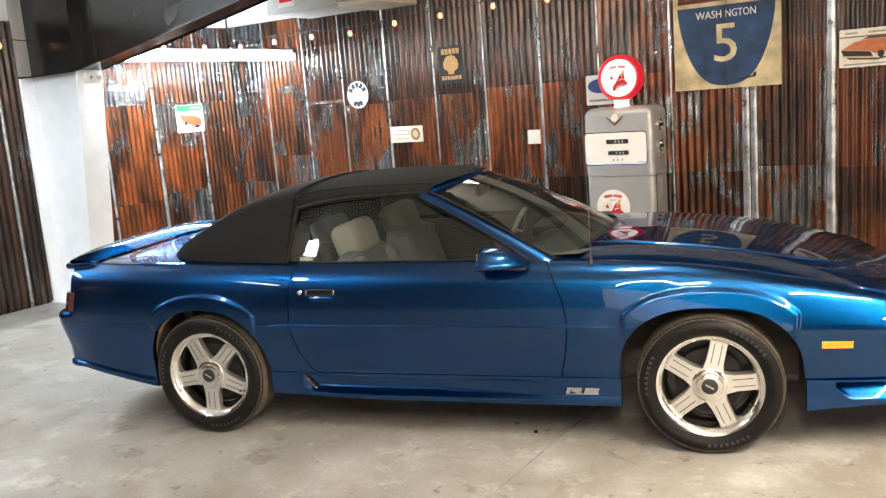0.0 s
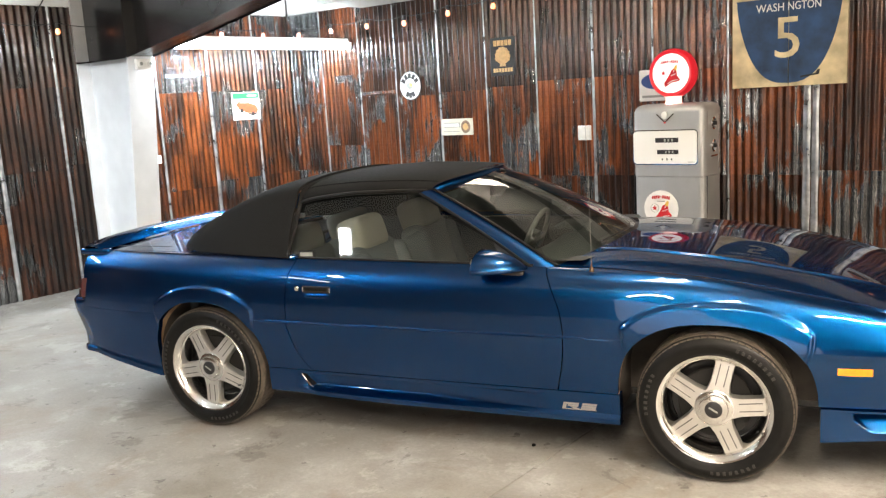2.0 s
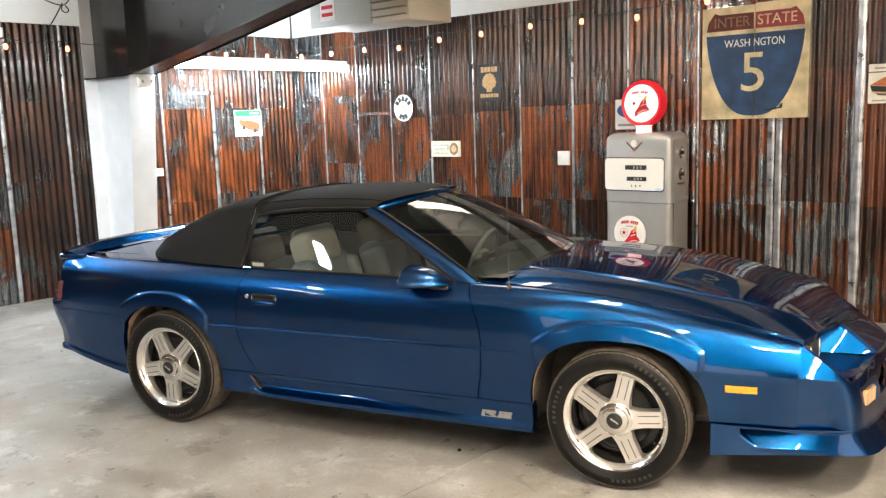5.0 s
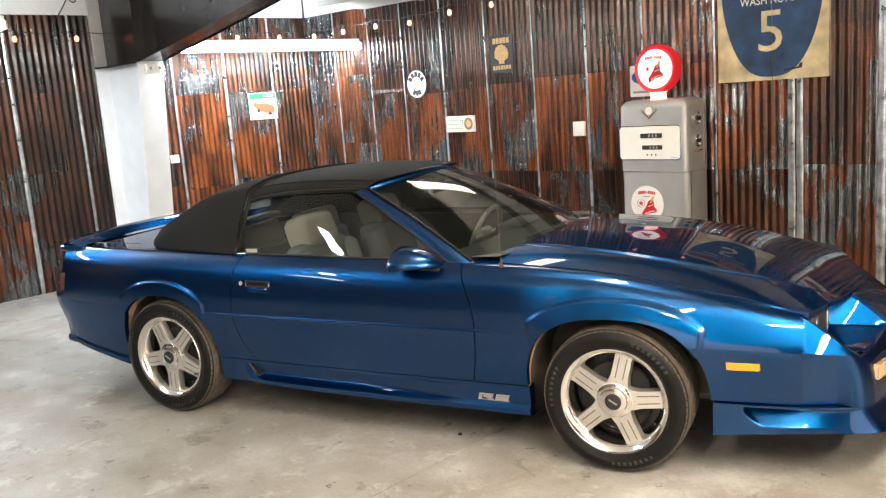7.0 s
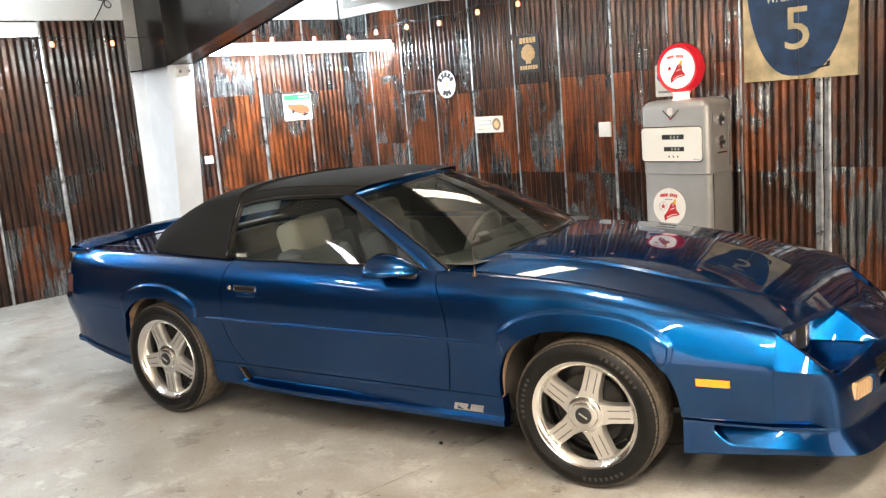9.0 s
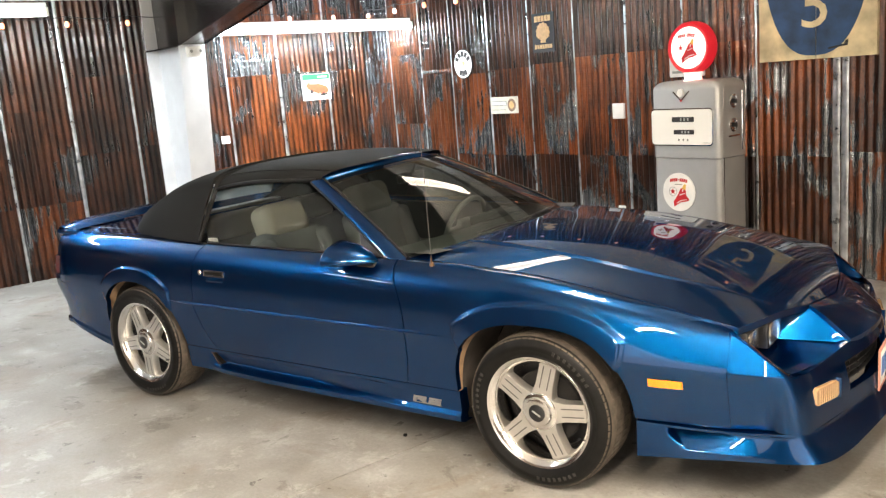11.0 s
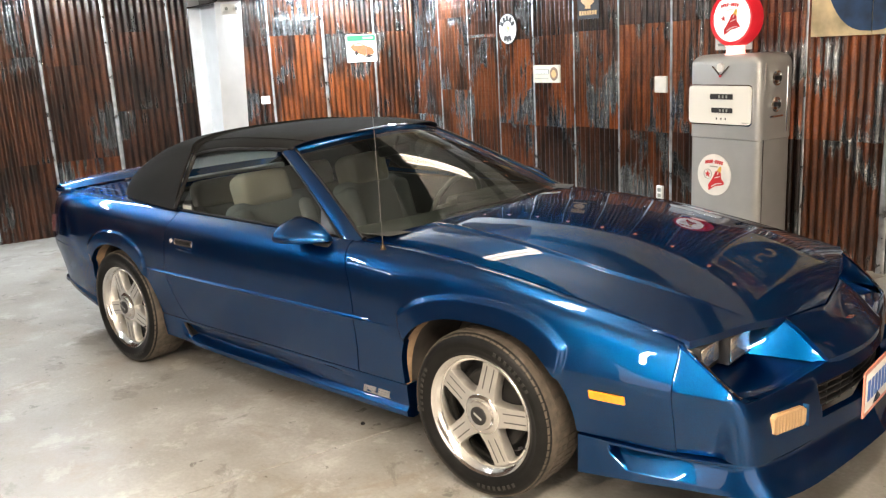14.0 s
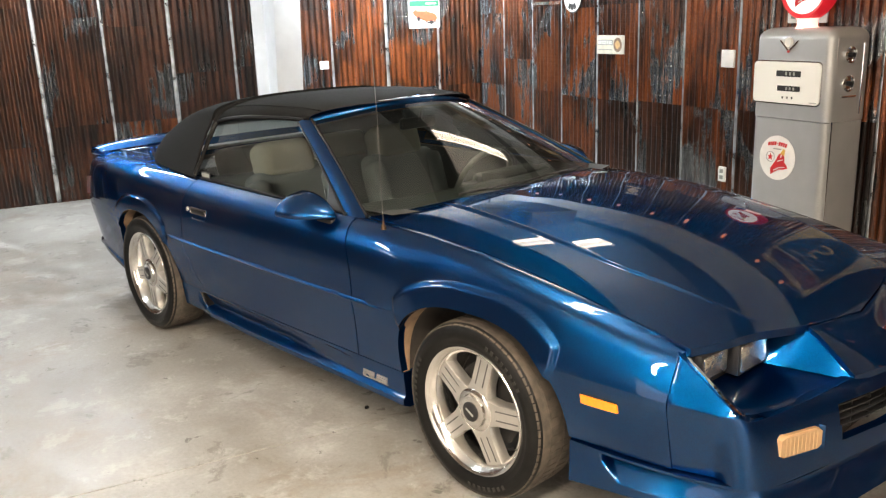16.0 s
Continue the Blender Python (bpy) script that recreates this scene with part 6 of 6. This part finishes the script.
part("steering_wheel", bm, plain("pale_grey_leather", (0.22, 0.22, 0.21), 0.5, grain=0.1), car, "pale grey leather steering wheel")


def seat(y, name="front_seat"):
    """A bucket seat in grey cloth with beige edges and headrest, built in its own place."""
    hold = part(name, block(-0.50, 0.02, y - 0.25, y + 0.25, 0.40, 0.56, bevel=0.06, segments=4), CLOTH, car, "grey cloth bucket seat with beige headrest")
    lean = Matrix.Translation((-0.42, y, 0.50)) @ pose(0, 0, 0, 0, -17, 0)
    part("backrest", block(-0.07, 0.07, -0.24, 0.24, -0.02, 0.44, bevel=0.055, segments=4, m=lean), CLOTH, hold)
    for s in (-1, 1):
        part("bolster", block(-0.05, 0.115, s * 0.205 - 0.05, s * 0.205 + 0.05, 0.02, 0.40, bevel=0.045, segments=4, m=lean), CLOTH, hold)
    part("headrest", block(-0.085, 0.080, -0.160, 0.160, 0.395, 0.590, bevel=0.055, segments=4, m=lean), TAN_CLOTH, hold, "beige cloth headrest")
    return hold


seat(-0.37)
seat(0.37)
rear_seat = part("rear_seat", block(-0.98, -0.60, -0.58, 0.58, 0.38, 0.50, bevel=0.05, segments=3), CLOTH, car, "grey cloth rear bench with beige tops")
for s in (-1, 1):
    lean = Matrix.Translation((-0.93, s * 0.30, 0.55)) @ pose(0, 0, 0, 0, -14, 0)
    part("rear_backrest", block(-0.06, 0.06, -0.27, 0.27, -0.04, 0.32, bevel=0.045, segments=3, m=lean), CLOTH, rear_seat)
    part("rear_headrest", block(-0.055, 0.065, -0.20, 0.20, 0.30, 0.46, bevel=0.045, segments=3, m=lean), TAN_CLOTH, rear_seat)
# A pale strip paints the light that falls on the shelf's edge.
part("shelf_trim", block(-1.53, -1.46, -0.50, 0.50, 0.925, 0.958, bevel=0.008), plain("lit_edge_grey", (0.55, 0.57, 0.58), 0.6, grain=0.05), car, "pale strip painting the lit shelf edge below the rear window")
part("rear_view_mirror", block(0.07, 0.095, -0.11, 0.11, 1.135, 1.19, bevel=0.01), BLACK, car)
part("mirror_stalk", tube_path([(0.09, 0, 1.17), (0.12, 0, 1.235)], 0.007, 6), BLACK, car)
part("window_sticker", block(-0.735, -0.645, -0.748, -0.745, 0.915, 0.945, bevel=0.001), BLACK, car, "small dark sticker with pale bars on the glass")
part("sticker_bar", block(-0.727, -0.655, -0.7495, -0.7482, 0.920, 0.939), SIGN_GREY, bpy.data.objects["window_sticker"])


# ---- wheels ----
def wheel(x, s, phase):
    """A tyre on a five-spoke alloy rim; its outer face looks to -y before it is turned."""
    m = pose(x, s * 0.752, HUB_Z + 0.001, 0, 0, 0 if s < 0 else 180)
    w = new("wheel")
    w.parent = car
    w.matrix_local = m
    P = [(0.206, 0.100), (0.232, 0.112), (0.265, 0.118), (0.295, 0.116), (0.310, 0.107), (0.319, 0.092), (0.321, 0.06), (0.3215, 0.0), (0.321, -0.06), (0.319, -0.092), (0.310, -0.107), (0.295, -0.116), (0.289, -0.1175), (0.286, -0.1195), (0.268, -0.1195), (0.265, -0.1175), (0.250, -0.114), (0.240, -0.109), (0.230, -0.100), (0.220, -0.088)]
    tyre = part("tyre", turned(P, 72, "y", closed=True), RUBBER, w, "black radial tyre with dusty tread")
    bm = bmesh.new()
    n = 66
    for i in range(n):
        a = 2 * math.pi * i / n
        turn = Matrix.Rotation(a, 4, "Y")
        for y0, y1, skew in ((-0.108, -0.066, 0.10), (-0.058, -0.006, 0.0), (0.006, 0.058, 0.0), (0.066, 0.108, -0.10)):
            hw = math.pi * 0.329 / n * 0.80
            r0 = 0.3305 if abs(y0 + y1) < 0.09 else 0.3300
            vs = []
            for px, py in ((-hw, y0), (hw, y0), (hw, y1), (-hw, y1)):
                edge = 0.011 if abs(py) > 0.1 else 0.0
                vs.append(bm.verts.new(turn @ Vector((px + skew * py * 0.6, py, r0 - 0.0075 - edge))))
            lo = [bm.verts.new(turn @ Vector((v0[0] + skew * v0[1] * 0.6, v0[1], 0.305))) for v0 in ((-hw, y0), (hw, y0), (hw, y1), (-hw, y1))]
            bm.faces.new(vs)
            for k in range(4):
                bm.faces.new((vs[k], vs[(k + 1) % 4], lo[(k + 1) % 4], lo[k]))
    lathe(bm, [(0.3190, -0.094), (0.3215, -0.086), (0.3215, 0.086), (0.3190, 0.094), (0.30, 0.094), (0.30, -0.094)], 72, "y", closed=True)
    part("tread", bm, TREAD, tyre, "dusty brown tread blocks")
    for start in (20, 145, 262):                      # raised marks on the sidewall
        for k in range(8):
            turn = Matrix.Rotation(radians(start + 5.2 * k), 4, "Y")
            part("sidewall_mark", block(-0.0060, 0.0060, -0.1212, -0.1185, 0.270, 0.285, m=turn), MARKS, tyre)
    rimp = [(0.209, 0.098), (0.203, 0.085), (0.190, 0.06), (0.186, -0.02), (0.196, -0.050), (0.203, -0.076), (0.2085, -0.090), (0.2165, -0.0985), (0.226, -0.1075), (0.2345, -0.1105), (0.2375, -0.106), (0.236, -0.098), (0.224, -0.090), (0.212, -0.07), (0.196, -0.02), (0.196, 0.06), (0.208, 0.09)]
    rim = part("rim", turned(rimp, 72, "y", closed=True), ALLOY, w, "bright machined five-spoke alloy rim")
    part("drum", turned([(0.0, 0.005), (0.150, 0.005), (0.155, -0.012), (0.150, -0.02), (0.05, -0.025), (0.0, -0.025)], 40, "y"), plain("shaded_brake", (0.010, 0.009, 0.008), 0.9) if "shaded_brake" not in bpy.data.materials else bpy.data.materials["shaded_brake"], w)
    part("backing", turned([(0.187, 0.03), (0.187, 0.035), (0.0, 0.035), (0.0, 0.03)], 40, "y"), BLACK, w)
    for k in range(5):
        a = radians(phase + 72 * k)
        turn = Matrix.Rotation(-a, 4, "Y")
        # spoke: wide at the hub's web, flat-topped, with a pair of drawn grooves
        out = [(0.050, 0.056), (0.082, 0.046), (0.110, 0.0400), (0.190, 0.0390), (0.2085, 0.0430)]
        ring = [(r, h) for r, h in out] + [(r, -h) for r, h in out[::-1]]
        bm = bmesh.new()
        face_y = lambda r: -0.090 + 0.012 * ease(0.05, 0.21, r)
        top = [bm.verts.new((r, face_y(r), h * 0.93)) for r, h in ring]
        mid = [bm.verts.new((r, face_y(r) + 0.007, h)) for r, h in ring]
        low = [bm.verts.new((r, face_y(r) + 0.045, h * 0.98)) for r, h in ring]
        bm.faces.new(top)
        bm.faces.new(low[::-1])
        for A, B in ((top, mid), (mid, low)):
            for i in range(len(ring)):
                j = (i + 1) % len(ring)
                bm.faces.new((A[i], B[i], B[j], A[j]))
        bmesh.ops.transform(bm, matrix=turn, verts=bm.verts)
        spoke = part("spoke", bm, ALLOY_SATIN, rim)
        # raised dark strips paint the shade of two grooves
        for h in (-0.0165, 0.0165):
            bm = bmesh.new()
            prism(bm, [(0.100, h - 0.0022), (0.193, h - 0.0022), (0.193, h + 0.0022), (0.100, h + 0.0022)], -0.0845, -0.080)
            for v in bm.verts:
                v.co.y += ease(0.05, 0.21, v.co.x) * 0.012 - 0.0065
            bmesh.ops.transform(bm, matrix=turn, verts=bm.verts)
            part("groove", bm, ALLOY_DARK, spoke)
    part("hub", turned([(0.080, -0.055), (0.080, -0.088), (0.074, -0.093), (0.060, -0.095), (0.056, -0.104), (0.040, -0.108), (0.0, -0.108)], 48, "y"), ALLOY, w)
    cap = part("centre_cap", turned([(0.036, -0.106), (0.036, -0.111), (0.031, -0.1135), (0.0, -0.1145)], 32, "y"), BLACK, w, "black centre cap with a pale bar")
    part("cap_bar", block(-0.020, 0.020, -0.1160, -0.1140, -0.0035, 0.0035, m=Matrix.Rotation(radians(30), 4, "Y")), SIGN_GREY, cap)
    part("valve", tube_path([(0.172, -0.078, -0.09), (0.168, -0.098, -0.088)], 0.004, 6), BLACK, w)
    return w


wheel(AXLE, -1, 5)
wheel(-AXLE, -1, 48)
wheel(AXLE, 1, 20)
wheel(-AXLE, 1, 61)


# ---- the floor ----
plug = thing("rubber_bit", pose(0.44, -0.65, 0), "small black rubber bit lying on the concrete floor", "debris")
part("lump", turned([(0.0, 0.0), (0.009, 0.001), (0.011, 0.005), (0.008, 0.011), (0.0, 0.013)], 12, "z"), RUBBER, plug)
